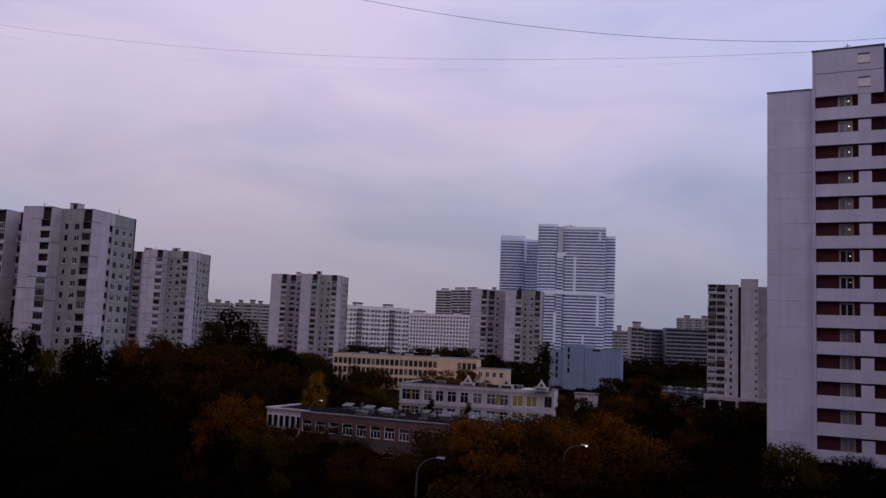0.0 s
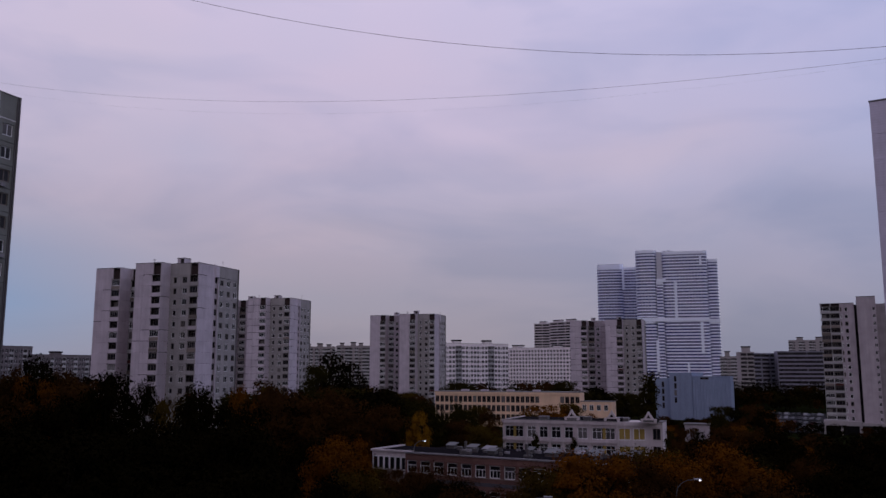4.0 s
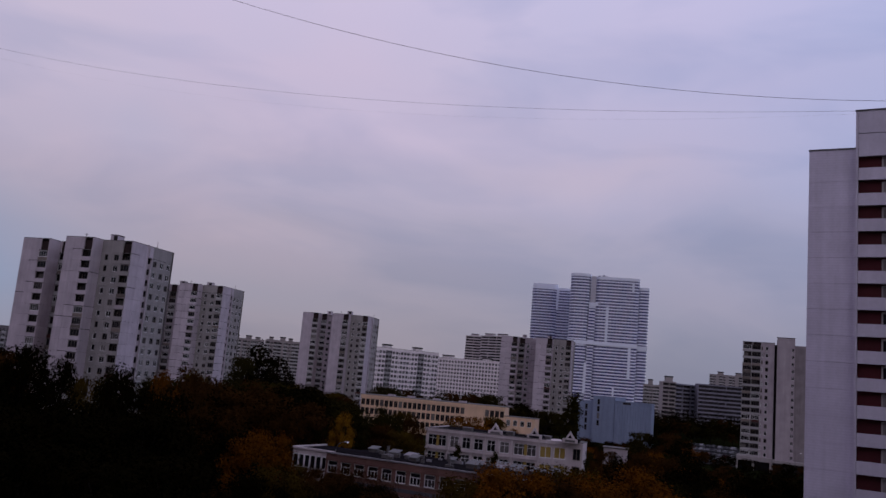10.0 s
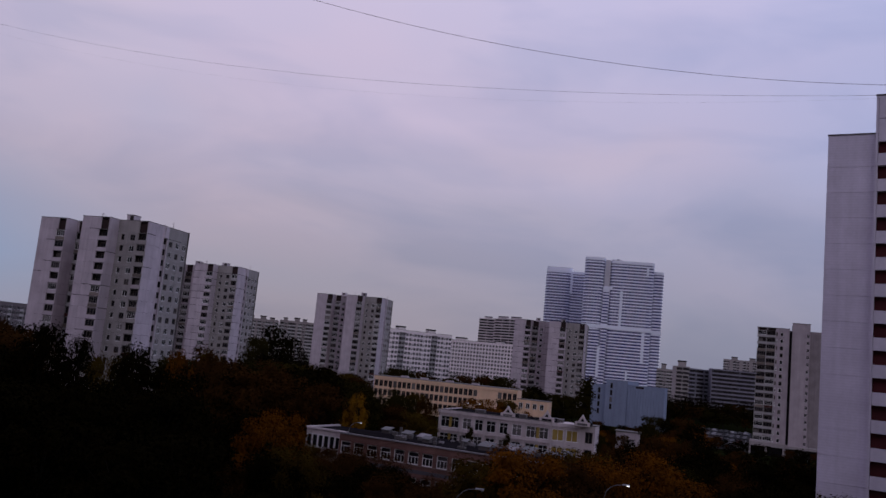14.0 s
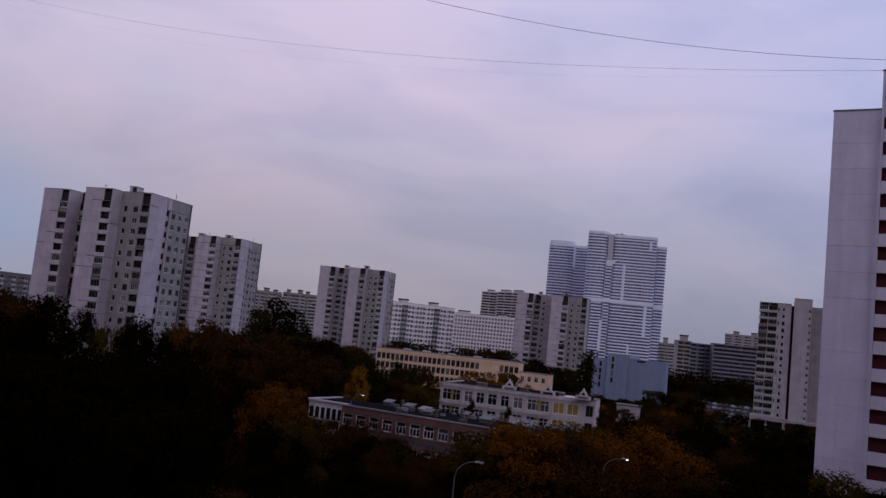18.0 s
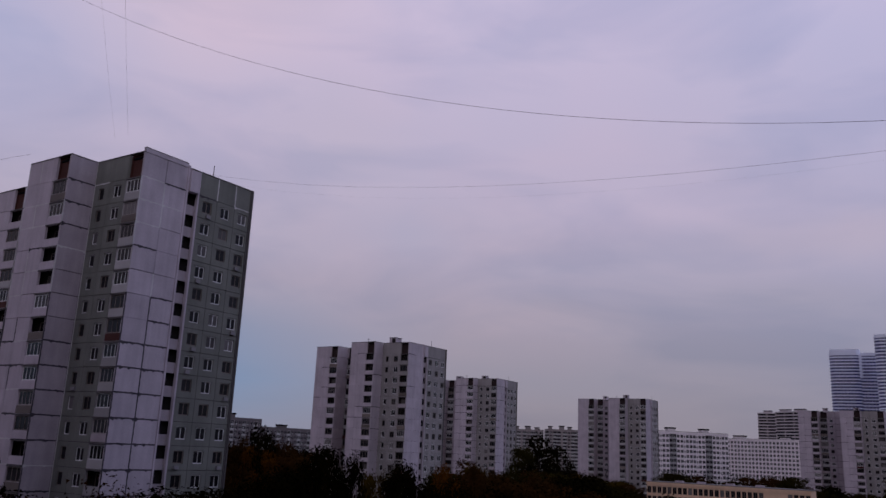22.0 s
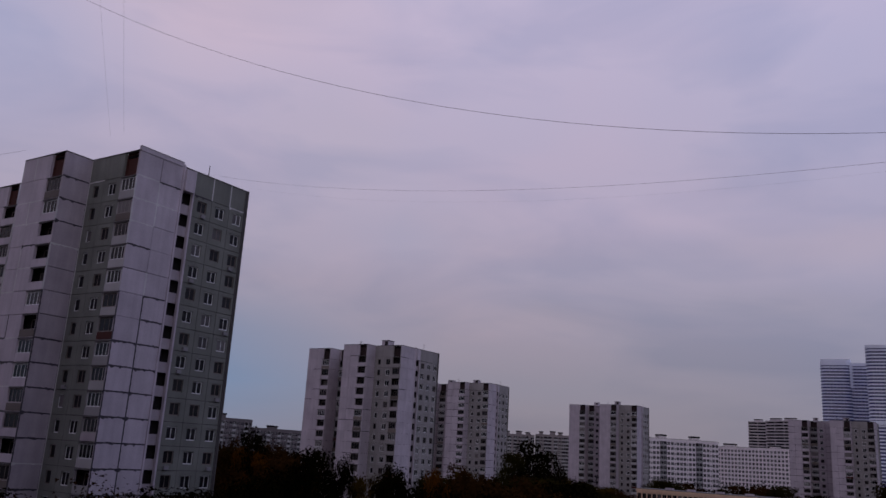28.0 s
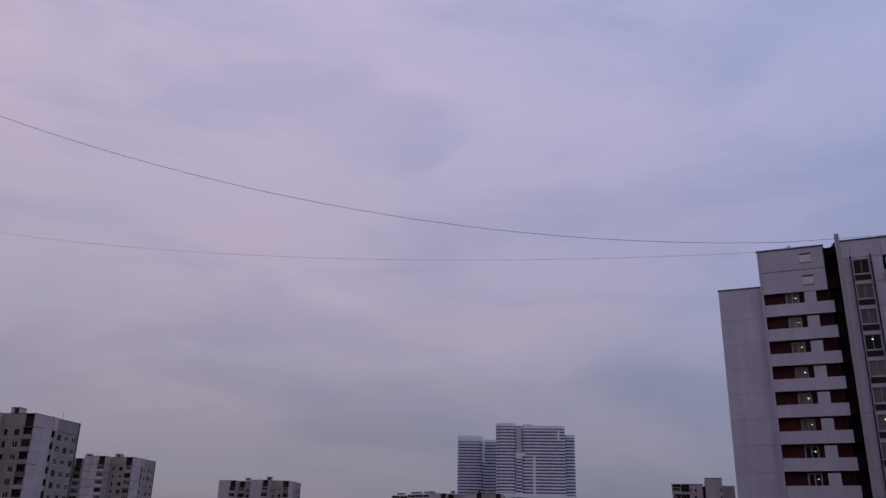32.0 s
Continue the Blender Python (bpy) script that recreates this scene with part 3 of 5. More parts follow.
def tower(x, y, turn, top, floors, label, seed, pieces, roof_boxes, light=None, green=None, glazed=0.5, units=0.0, squeeze=1.0, gap=0.016, jointed=0.0):
    light, green = light or M_light, green or M_green
    rng = random.Random(seed)
    t = root("apartment_tower", x, y, 0, turn, label, "apartment building", "stepped panel towers")
    t.scale = (squeeze, 1, 1)
    # core coloured dark for the shade behind open loggias
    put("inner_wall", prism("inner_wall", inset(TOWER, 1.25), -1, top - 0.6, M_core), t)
    put("roof", prism("roof", inset(TOWER, 0.35), top - 0.6, top - 0.35, M_roof), t)
    # S: return and recessed walls, their shade painted as a darker grey
    L, G, S = light, green, M_shade
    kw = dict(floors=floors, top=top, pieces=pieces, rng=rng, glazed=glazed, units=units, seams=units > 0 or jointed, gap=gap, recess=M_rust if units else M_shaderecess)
    facade(t, -9.2, 0, 0, [("n", 3.1, G), ("w", 3.15, G), ("l", 2.95, G)], **kw)
    facade(t, 0, 0, 90, [("b", 3.3, L), ("b", 3.3, L), ("s", 1.9, L), ("w", 3.0, G), ("w", 3.0, G), ("w", 3.0, G)], **kw)
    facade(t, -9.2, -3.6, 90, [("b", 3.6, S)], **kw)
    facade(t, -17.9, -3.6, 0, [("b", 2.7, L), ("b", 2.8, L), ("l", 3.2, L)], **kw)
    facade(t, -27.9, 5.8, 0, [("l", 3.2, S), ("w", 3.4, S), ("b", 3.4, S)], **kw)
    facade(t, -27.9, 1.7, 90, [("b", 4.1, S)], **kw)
    facade(t, -36.7, 1.7, 0, [("b", 2.75, L), ("b", 2.85, L), ("l", 3.2, L)], **kw)
    kw.update(pieces=False, seams=False)
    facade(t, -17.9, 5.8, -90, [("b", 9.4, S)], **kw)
    facade(t, -36.7, 17.5, -90, [("b", 15.8, L)], **kw)
    facade(t, 0, 17.5, 180, [("b", 18.0, G), ("b", 18.7, G)], **kw)
    for v in (6.55, 8.35):
        put("fin", boxes_mesh("fin", [(-0.3, 0.14, v - 0.12, v + 0.12, 0, top + (0.3 if v < 7 else -0.5))], M_light), t)
    put("stair_cap", boxes_mesh("stair_cap", [(-0.6, 0.42, 6.72, 8.2, top - 3.0, top - 0.3)], M_light), t)
    put("drain_pipe", boxes_mesh("drain_pipe", [(0.02, 0.14, 17.05, 17.17, 0, top - 0.1)], M_coping), t)
    put("fin", boxes_mesh("fin", [(0.0, 0.16, 17.3, 17.5, 0, top + 0.1)], M_coping), t)
    if units:
        put("raised_parapet", boxes_mesh("raised_parapet", [(-0.3, 0.075, 0.02, 6.4, top - 0.03, top + 0.52)], light), t)
        put("coping", boxes_mesh("coping", [(-0.34, 0.11, 0.0, 6.42, top + 0.52, top + 0.58)], M_coping), t)
    if units:
        put("corner_seal", boxes_mesh("corner_seal", [(-9.16, -9.03, -0.035, 0.0, 0, top - 3.2)], M_sealant), t, None, "pale sealed corner joint")
    n = len(TOWER)
    for i in range(n):
        a, b = Vector(TOWER[i]), Vector(TOWER[(i + 1) % n])
        d = (b - a).length
        m = pose(a.x, a.y, top, 0, 0, math.degrees(math.atan2(b.y - a.y, b.x - a.x)))
        put("coping", boxes_mesh("coping", [(0.02, d - 0.02, -0.07, 0.34, 0.0, 0.09)], M_coping), t, m)
    for bx, by, w, d, h in roof_boxes:
        s = put("roof_hatch", boxes_mesh("roof_hatch", [(bx, bx + w, by, by + d, top - 0.4, top + h)], M_light), t)
        put("cap", boxes_mesh("cap", [(bx - 0.12, bx + w + 0.12, by - 0.12, by + d + 0.12, top + h, top + h + 0.14)], M_coping), s)
        # a near-black slab paints the dark inside an opening
        put("opening", boxes_mesh("opening", [(bx + w * 0.45, bx + w - 0.1, by - 0.04, by, top + h * 0.35, top + h - 0.15)], M_core), s)
    put("aerial", boxes_mesh("aerial", [(-0.8, -0.72, 11, 11.08, top - 0.4, top + 1.8)], M_coping), t)
    put("aerial", boxes_mesh("aerial", [(-15, -14.92, 0, 0.08, top - 0.4, top + 1.6), (-15.5, -14.4, 0, 0.06, top + 1.2, top + 1.28)], M_coping), t)
    return t


tower(-62.75, 76.0, -15, 50.85, 17, "sixteen-storey panel tower, pale grey and grey-green, stained joints", 3, True, [(-8, 8, 3, 3, 0.2)], units=0.16, glazed=0.6, gap=0.045)
tower(-76.0, 202.4, -16.3, 45.1, 15, "pale grey and green panel tower behind dark trees", 5, True, [(-10.5, 4, 2.3, 2.6, 2.0)], glazed=0.42, squeeze=0.94, green=M_sage, jointed=0.12)
tower(-85.8, 333.0, -15, 47.5, 15, "grey panel tower standing behind another tower", 7, True, [(-22, 3, 2.2, 2.4, 1.3), (-10, 4, 2.2, 2.4, 1.5)], glazed=0.55, green=M_sage, gap=0.05, jointed=0.55)
tower(-33.0, 420.0, -15, 46.5, 15, "grey panel tower rising over autumn trees", 9, False, [(-24, 4, 2.0, 2.4, 1.3), (-13, 4, 2.2, 2.4, 2.0)], glazed=0.6, green=M_sage)
tower(71.5, 419.0, -15, 43.2, 14, "grey panel tower in front of two white high-rises", 11, True, [(-26, 4, 2.0, 2.4, 1.3), (-13, 4, 2.2, 2.4, 1.6)], glazed=0.55, gap=0.05, green=M_sage, jointed=0.5)


# ---- the white block with dark red balconies ----
def red_balcony_block():
    t = root("apartment_block", 43.8, 85.15, -0.3, -29.2, "tall white panel block with dark red recessed balconies", "apartment building")
    top, low_top = 51.0, 46.9
    # blank end bay, set back a little
    for j in range(17):
        z = low_top - 3.62 - 2.8 * j
        put("panel", panel(4.7, 2.8 if j else 3.62, None, M_ribbed, 0.012), t, pose(-4.9, 0.5, z))
    put("inner_wall", boxes_mesh("inner_wall", [(-4.8, 0.0, 0.75, 14, -1, low_top - 0.1)], M_rtwall), t)
    put("coping", boxes_mesh("coping", [(-4.95, 0.0, 0.4, 14.1, low_top, low_top + 0.12)], M_coping), t)
    # balcony bay
    w = 6.7
    for k, z in enumerate((top - 2.55, top - 5.14)):
        put("panel", panel(w, 2.55 if k == 0 else 2.59, (4.2, 5.4, 0.7, 1.9), M_rtwall, 0.035), t, pose(0, 0, z))
        f = put("window", frame_mesh(1.2, 1.2, 1, M_browned, 0.1), t, pose(4.2, 0.1, z + 0.7))
        put("pane", cached(("blind", 1), lambda: boxes_mesh("pane", [(0.0, 1.2, -0.02, 0.05, 0.16, 1.04)], M_white9)), f, None, "white blind behind the pane")
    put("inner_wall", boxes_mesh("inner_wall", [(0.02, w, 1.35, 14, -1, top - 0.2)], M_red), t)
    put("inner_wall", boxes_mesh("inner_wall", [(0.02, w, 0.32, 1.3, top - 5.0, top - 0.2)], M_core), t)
    put("end_wall", boxes_mesh("end_wall", [(-0.25, 0.0, 0.02, 1.6, -1, top)], M_rtwall), t)
    put("coping", boxes_mesh("coping", [(-0.3, w + 0.1, -0.1, 0.4, top, top + 0.13)], M_coping), t)
    put("roof", boxes_mesh("roof", [(-0.2, w + 12, 0.4, 14, top - 0.3, top - 0.15)], M_roof), t)
    first = top - 4.72
    rng = random.Random(4)
    for j in range(16):
        z = first - 2.8 * (j + 1)
        m = pose(0, 0, z)
        b = put("balcony", cached("rt_slab", lambda: boxes_mesh("balcony", [(0, w, 0.1, 1.4, -0.15, 0.0)], M_shade)), t, m)
        put("parapet", cached("rt_parapet", lambda: boxes_mesh("parapet", [(0.02, w + 0.42, -0.04, 0.1, -0.22, 1.12)], M_rtwall)), b)
        put("screen", cached("rt_screen", lambda: boxes_mesh("screen", [(4.2, 5.42, -0.02, 0.16, 1.12, 2.36)], M_rtwall)), b)
        put("back_wall", cached("rt_back", lambda: boxes_mesh("back_wall", [(0.02, w, 0.66, 0.84, 0, 2.6)], M_red)), b)
        window(b, pose(2.25, 0.52, 0.05), 1.4, 2.4, 2, M_dullwin, M_curtain if rng.random() < 0.7 else M_glass, bar=0.16)
        if j < 8:
            put("lamp", cached("rt_lamp", lambda: boxes_mesh("lamp", [(3.2, 3.36, 0.36, 0.46, 1.78, 1.82)], M_lamp)), b, None, "small lit balcony lamp")
    # gap, its shade painted near-black, then the next section, a step forward
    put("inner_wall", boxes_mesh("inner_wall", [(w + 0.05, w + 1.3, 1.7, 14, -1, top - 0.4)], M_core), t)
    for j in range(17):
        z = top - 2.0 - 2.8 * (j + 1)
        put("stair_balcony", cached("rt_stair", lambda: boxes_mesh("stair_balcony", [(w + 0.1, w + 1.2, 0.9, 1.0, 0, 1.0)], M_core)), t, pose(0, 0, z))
    put("drain_pipe", boxes_mesh("drain_pipe", [(w + 1.3, w + 1.75, -0.95, -0.5, -1, top + 0.9)], M_shade), t)
    x = w + 1.5
    for j in range(-1, 17):
        h = 2.0 if j < 0 else 2.8
        z = top - 2.0 - 2.8 * (j + 1) if j >= 0 else top - 2.0
        put("panel", panel(1.1, h, None, M_rtwall, 0.02), t, pose(x, -0.7, z))
        if j < 0:
            put("panel", panel(1.9, h, None, M_rtwall, 0.02), t, pose(x + 1.1, -0.7, z))
        else:
            put("panel", panel(1.9, h, (0.15, 1.75, 0.9, 2.55), M_rtwall, 0.02), t, pose(x + 1.1, -0.7, z))
            window(t, pose(x + 1.25, -0.58, z + 0.9), 1.6, 1.65, rng.choice((1, 2, 2)), M_parapet, M_curtain if rng.random() < 0.6 else M_glass, bar=0.08)
            if j in (3, 6):
                put("lamp", cached("rt_room_lamp", lambda: boxes_mesh("lamp", [(0.7, 0.86, -0.03, 0.0, 1.1, 1.17)], M_lamp)), t, pose(x + 1.25, -0.56, z + 0.9), "lit lamp behind the window")
            put("spandrel", cached("rt_spandrel", lambda: boxes_mesh("spandrel", [(0.15, 1.75, -0.03, 0.0, 0.16, 0.8)], M_core)), t, pose(x + 1.1, -0.7, z))
        put("panel", panel(1.2, h, None, M_rtwall, 0.02), t, pose(x + 3.0, -0.7, z))
        if j < 0:
            put("panel", panel(6.0, h, None, M_rtwall, 0.02), t, pose(x + 4.2, -0.7, z))
        else:
            b = put("balcony", cached("rt_slab2", lambda: boxes_mesh("balcony", [(0, 6.0, 0.05, 1.3, -0.15, 0)], M_shade)), t, pose(x + 4.2, -0.9, z))
            put("parapet", cached("rt_par2", lambda: boxes_mesh("parapet", [(0, 6, -0.1, 0.05, -0.2, 1.05)], M_rtwall)), b)
            window(b, pose(0.3, 0.4, 1.0), 2.4, 1.5, 3, M_frame)
            window(b, pose(3.1, 0.4, 1.0), 2.4, 1.5, 3, M_browned)
    for xx in (x + 1.02, x + 3.0):
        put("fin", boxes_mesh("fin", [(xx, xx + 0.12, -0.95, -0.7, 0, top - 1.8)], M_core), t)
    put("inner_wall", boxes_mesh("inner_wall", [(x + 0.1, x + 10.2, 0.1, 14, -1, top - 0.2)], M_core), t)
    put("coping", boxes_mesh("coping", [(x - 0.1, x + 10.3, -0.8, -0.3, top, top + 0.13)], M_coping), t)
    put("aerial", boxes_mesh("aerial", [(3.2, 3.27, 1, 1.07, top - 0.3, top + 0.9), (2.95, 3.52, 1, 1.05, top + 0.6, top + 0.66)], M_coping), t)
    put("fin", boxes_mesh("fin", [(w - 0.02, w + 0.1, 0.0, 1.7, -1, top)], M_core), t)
    put("roof_gable", mesh_of("roof_gable", [(w + 0.1, -0.2, top - 1.2), (w + 1.3, -0.2, top - 1.2), (w + 1.3, -0.2, top + 0.25), (w + 0.1, 5, top - 1.2), (w + 1.3, 5, top - 1.2), (w + 1.3, 5, top + 0.25)], [(0, 1, 2), (5, 4, 3), (0, 2, 5, 3), (0, 3, 4, 1), (1, 4, 5, 2)], M_roof), t)


red_balcony_block()


# ---- plain slab blocks ----
def at(az, r):
    return r * math.sin(radians(az)), r * math.cos(radians(az))


def slab(name, p0, p1, top, floors, cols_of, label, seed, depth=13.0, attic=1.4, storey=2.8, roof_boxes=(), side=None, group="", category="apartment building", base=-1.0, side_cols=1, core=None):
    """A long block whose front runs from p0 to p1 (left to right as seen from the camera)."""
    a, b = Vector(p0), Vector(p1)
    length = (b - a).length
    t = root(name, a.x, a.y, 0, math.degrees(math.atan2(b.y - a.y, b.x - a.x)), label, category, group)
    rng = random.Random(seed)
    cols = cols_of(length)
    total = sum(c[1] for c in cols)
    cols = [(k, w * length / total, m) for k, w, m in cols]
    facade(t, 0, 0, 0, cols, floors, top, storey, attic, False, rng, distant=True)
    side = side or cols[0][2]
    sc = [("b", depth / side_cols, side)] * side_cols
    facade(t, length, 0, 90, sc, floors, top, storey, attic, False, rng, distant=True)
    facade(t, 0, depth, -90, sc, floors, top, storey, attic, False, rng, distant=True)
    facade(t, length, depth, 180, [("b", length, side)], floors, top, storey, attic, False, rng, distant=True)
    put("inner_wall", boxes_mesh("inner_wall", [(0.9, length - 0.9, 1.25, depth - 0.9, base, top - 0.5)], core or M_core), t)
    put("roof", boxes_mesh("roof", [(0.31, length - 0.31, 0.31, depth - 0.31, top - 0.45, top - 0.25)], M_roof), t)
    put("coping", boxes_mesh("coping", [(-0.08, length + 0.08, -0.08, 0.3, top, top + 0.12)], M_coping), t)
    for bx, w, h in roof_boxes:
        s = put("lift_house", boxes_mesh("lift_house", [(bx, bx + w, 4, 8, top - 0.3, top + h)], side), t)
        put("cap", boxes_mesh("cap", [(bx - 0.3, bx + w + 0.3, 3.7, 8.3, top + h, top + h + 0.8)], M_roof), s)
    return t


def nine_storey(mat):
    def cols(length):
        unit = [("w", 2.9, mat), ("n", 1.5, mat), ("w", 3.0, mat), ("w", 3.0, mat), ("l", 2.9, mat), ("l", 2.9, mat), ("w", 3.0, mat), ("w", 3.0, mat), ("n", 1.5, mat), ("w", 3.0, mat), ("w", 2.8, mat)]
        out = []
        while sum(c[1] for c in out) < length:
            out += unit
        return out
    return cols


def windows_only(mat, w=3.1, kind="w"):
    return lambda length: [(kind, w, mat)] * max(1, round(length / w))


def banded(mat):
    """Rows of long loggias between short walls."""
    return lambda length: ([("l", 3.0, mat), ("l", 3.0, mat), ("w", 2.9, mat)] * max(1, round(length / 8.9)))


def banded_block(p0, p1, top, floors, label, seed, wall, roof_boxes=(), depth=12.0, storey=2.8, every=9.0, group="long blocks"):
    """A block whose storeys are long loggias: a parapet band a floor, dark between, with upright party walls."""
    a, b = Vector(p0), Vector(p1)
    n = (b - a).length
    t = root("apartment_block", a.x, a.y, 0, math.degrees(math.atan2(b.y - a.y, b.x - a.x)), label, "apartment building", group)
    # dark core colour stands for shade between the bands
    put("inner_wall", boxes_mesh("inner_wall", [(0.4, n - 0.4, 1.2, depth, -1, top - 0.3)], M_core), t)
    for j in range(floors):
        put("parapet", cached(("band", round(n, 2), wall.name), lambda: boxes_mesh("parapet", [(0, n, 0, 0.2, 0, 1.15)], wall)), t, pose(0, 0, top - 1.0 - storey * (j + 1)))
    put("top_wall", boxes_mesh("top_wall", [(-0.1, n + 0.1, -0.1, depth, top - 0.9, top)], wall), t)
    k = max(1, round(n / every))
    for i in range(k + 1):
        put("party_wall", cached(("party", wall.name, top, depth), lambda: boxes_mesh("party_wall", [(-0.2, 0.2, 0.03, depth, -1, top - 0.9)], wall)), t, pose(min(max(0.2, n * i / k), n - 0.2), 0.18, 0))
    rng = random.Random(seed)
    v, f = [], []
    for j in range(floors):
        for i in range(int(n / 1.5)):
            if rng.random() < 0.35:
                x, z, q = 0.3 + i * 1.5, top - 1.0 - storey * (j + 1) + 1.15, len(v)
                v += [(x, 0.1, z), (x + 1.4, 0.1, z), (x + 1.4, 0.1, z + 1.5), (x, 0.1, z + 1.5)]
                f.append((q, q + 1, q + 2, q + 3))
    if f:
        tagged(put("window_panes", mesh_of("window_panes", v, f, M_panes), t), kind="stuff")
    for bx, w, h in roof_boxes:
        s = put("lift_house", boxes_mesh("lift_house", [(bx, bx + w, 3, 7, top - 0.1, top + h)], wall), t)
        put("cap", boxes_mesh("cap", [(bx - 0.3, bx + w + 0.3, 2.7, 7.3, top + h, top + h + 0.8)], M_roof), s)
    return t


slab("apartment_block", at(-3.85, 500), at(0.62, 520), 34.0, 11, nine_storey(M_white9), "white panel block with rows of small dark windows", 21, roof_boxes=((9, 4.5, 1.6), (30, 4.5, 1.6)), group="white panel blocks")
slab("apartment_block", at(0.5, 640), at(5.2, 612), 34.6, 11, windows_only(M_white9, 2.6), "pale panel block with a grid of windows", 22, roof_boxes=((3, 8, 1.6), (38, 6, 1.2)), group="white panel blocks")
slab("apartment_block", at(-13.6, 690), at(-11.3, 694), 37.0, 11, lambda n: [("w", 3, M_brownwall), ("l", 3, M_brownwall), ("l", 3, M_brownwall), ("b", 1.5, M_brownwall), ("l", 3, M_brownwall)] * 2, "brown-grey block of flats far behind the trees", 25, roof_boxes=((5, 3, 1.6), (14, 4, 2.2), (22, 3, 1.4)), group="far blocks")
slab("apartment_block", at(-11.2, 700), at(-8.8, 702), 38.2, 11, lambda n: [("l", 3, M_brownwall), ("w", 3, M_brownwall), ("l", 3, M_brownwall), ("l", 3, M_brownwall), ("b", 1.5, M_brownwall)] * 2, "brown-grey block of flats with rows of loggias", 225, roof_boxes=((3, 3, 1.8), (12, 4, 2.4), (19, 3, 1.8)), group="far blocks")
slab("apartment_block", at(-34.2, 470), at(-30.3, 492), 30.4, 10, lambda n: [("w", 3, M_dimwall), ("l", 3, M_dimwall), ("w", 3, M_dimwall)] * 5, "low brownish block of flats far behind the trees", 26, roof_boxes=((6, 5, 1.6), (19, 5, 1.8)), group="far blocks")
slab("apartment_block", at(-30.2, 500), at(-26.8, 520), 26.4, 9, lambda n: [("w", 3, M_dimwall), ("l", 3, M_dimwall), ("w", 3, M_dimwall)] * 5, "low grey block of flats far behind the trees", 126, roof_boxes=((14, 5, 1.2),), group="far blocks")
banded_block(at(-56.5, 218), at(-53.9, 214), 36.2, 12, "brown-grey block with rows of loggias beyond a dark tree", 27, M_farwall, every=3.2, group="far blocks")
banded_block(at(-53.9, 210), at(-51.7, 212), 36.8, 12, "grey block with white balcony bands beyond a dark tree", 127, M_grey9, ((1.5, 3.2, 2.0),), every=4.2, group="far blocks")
slab("apartment_block", at(-51.4, 330), at(-48.0, 325), 40.0, 13, windows_only(M_white9), "pale block half hidden by a nearer tower", 28, group="far blocks")
slab("apartment_block", at(-48.9, 236), at(-44.0, 236), 42.0, 13, banded(M_white9), "pale block half hidden by a nearer tower", 128, group="far blocks")
# long dark blocks beyond the car park, and two tall ones behind the white blocks
banded_block(at(2.42, 850), at(3.52, 846), 65.0, 22, "tall pale block with dark bands of loggias", 23, M_tallwall, ((5, 7, 1.4),), every=8.0, group="far blocks")
banded_block(at(3.46, 840), at(5.6, 812), 65.5, 22, "tall pale block with dark bands of loggias", 24, M_tallwall, ((3, 10, 1.6), (20, 10, 1.6)), every=11.0, group="far blocks")
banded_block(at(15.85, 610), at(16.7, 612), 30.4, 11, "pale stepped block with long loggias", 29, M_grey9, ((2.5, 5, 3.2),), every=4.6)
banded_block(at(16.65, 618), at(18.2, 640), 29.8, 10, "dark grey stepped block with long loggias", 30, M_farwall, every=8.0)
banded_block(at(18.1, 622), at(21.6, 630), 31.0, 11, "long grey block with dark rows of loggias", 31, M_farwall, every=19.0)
slab("apartment_block", at(18.8, 930), at(21.2, 930), 48.5, 16, lambda n: [("l", 3.2, M_grey9), ("W", 3, M_grey9), ("b", 3, M_grey9)] * 4, "far pale block over the long block", 32, roof_boxes=((8, 6, 2.5), (26, 6, 2.5)), group="far blocks")
slab("apartment_block", at(14.6, 760), at(15.9, 760), 29.5, 10, banded(M_grey9), "grey block seen past the high-rise", 33, roof_boxes=((4, 4, 4.0),), group="far blocks")


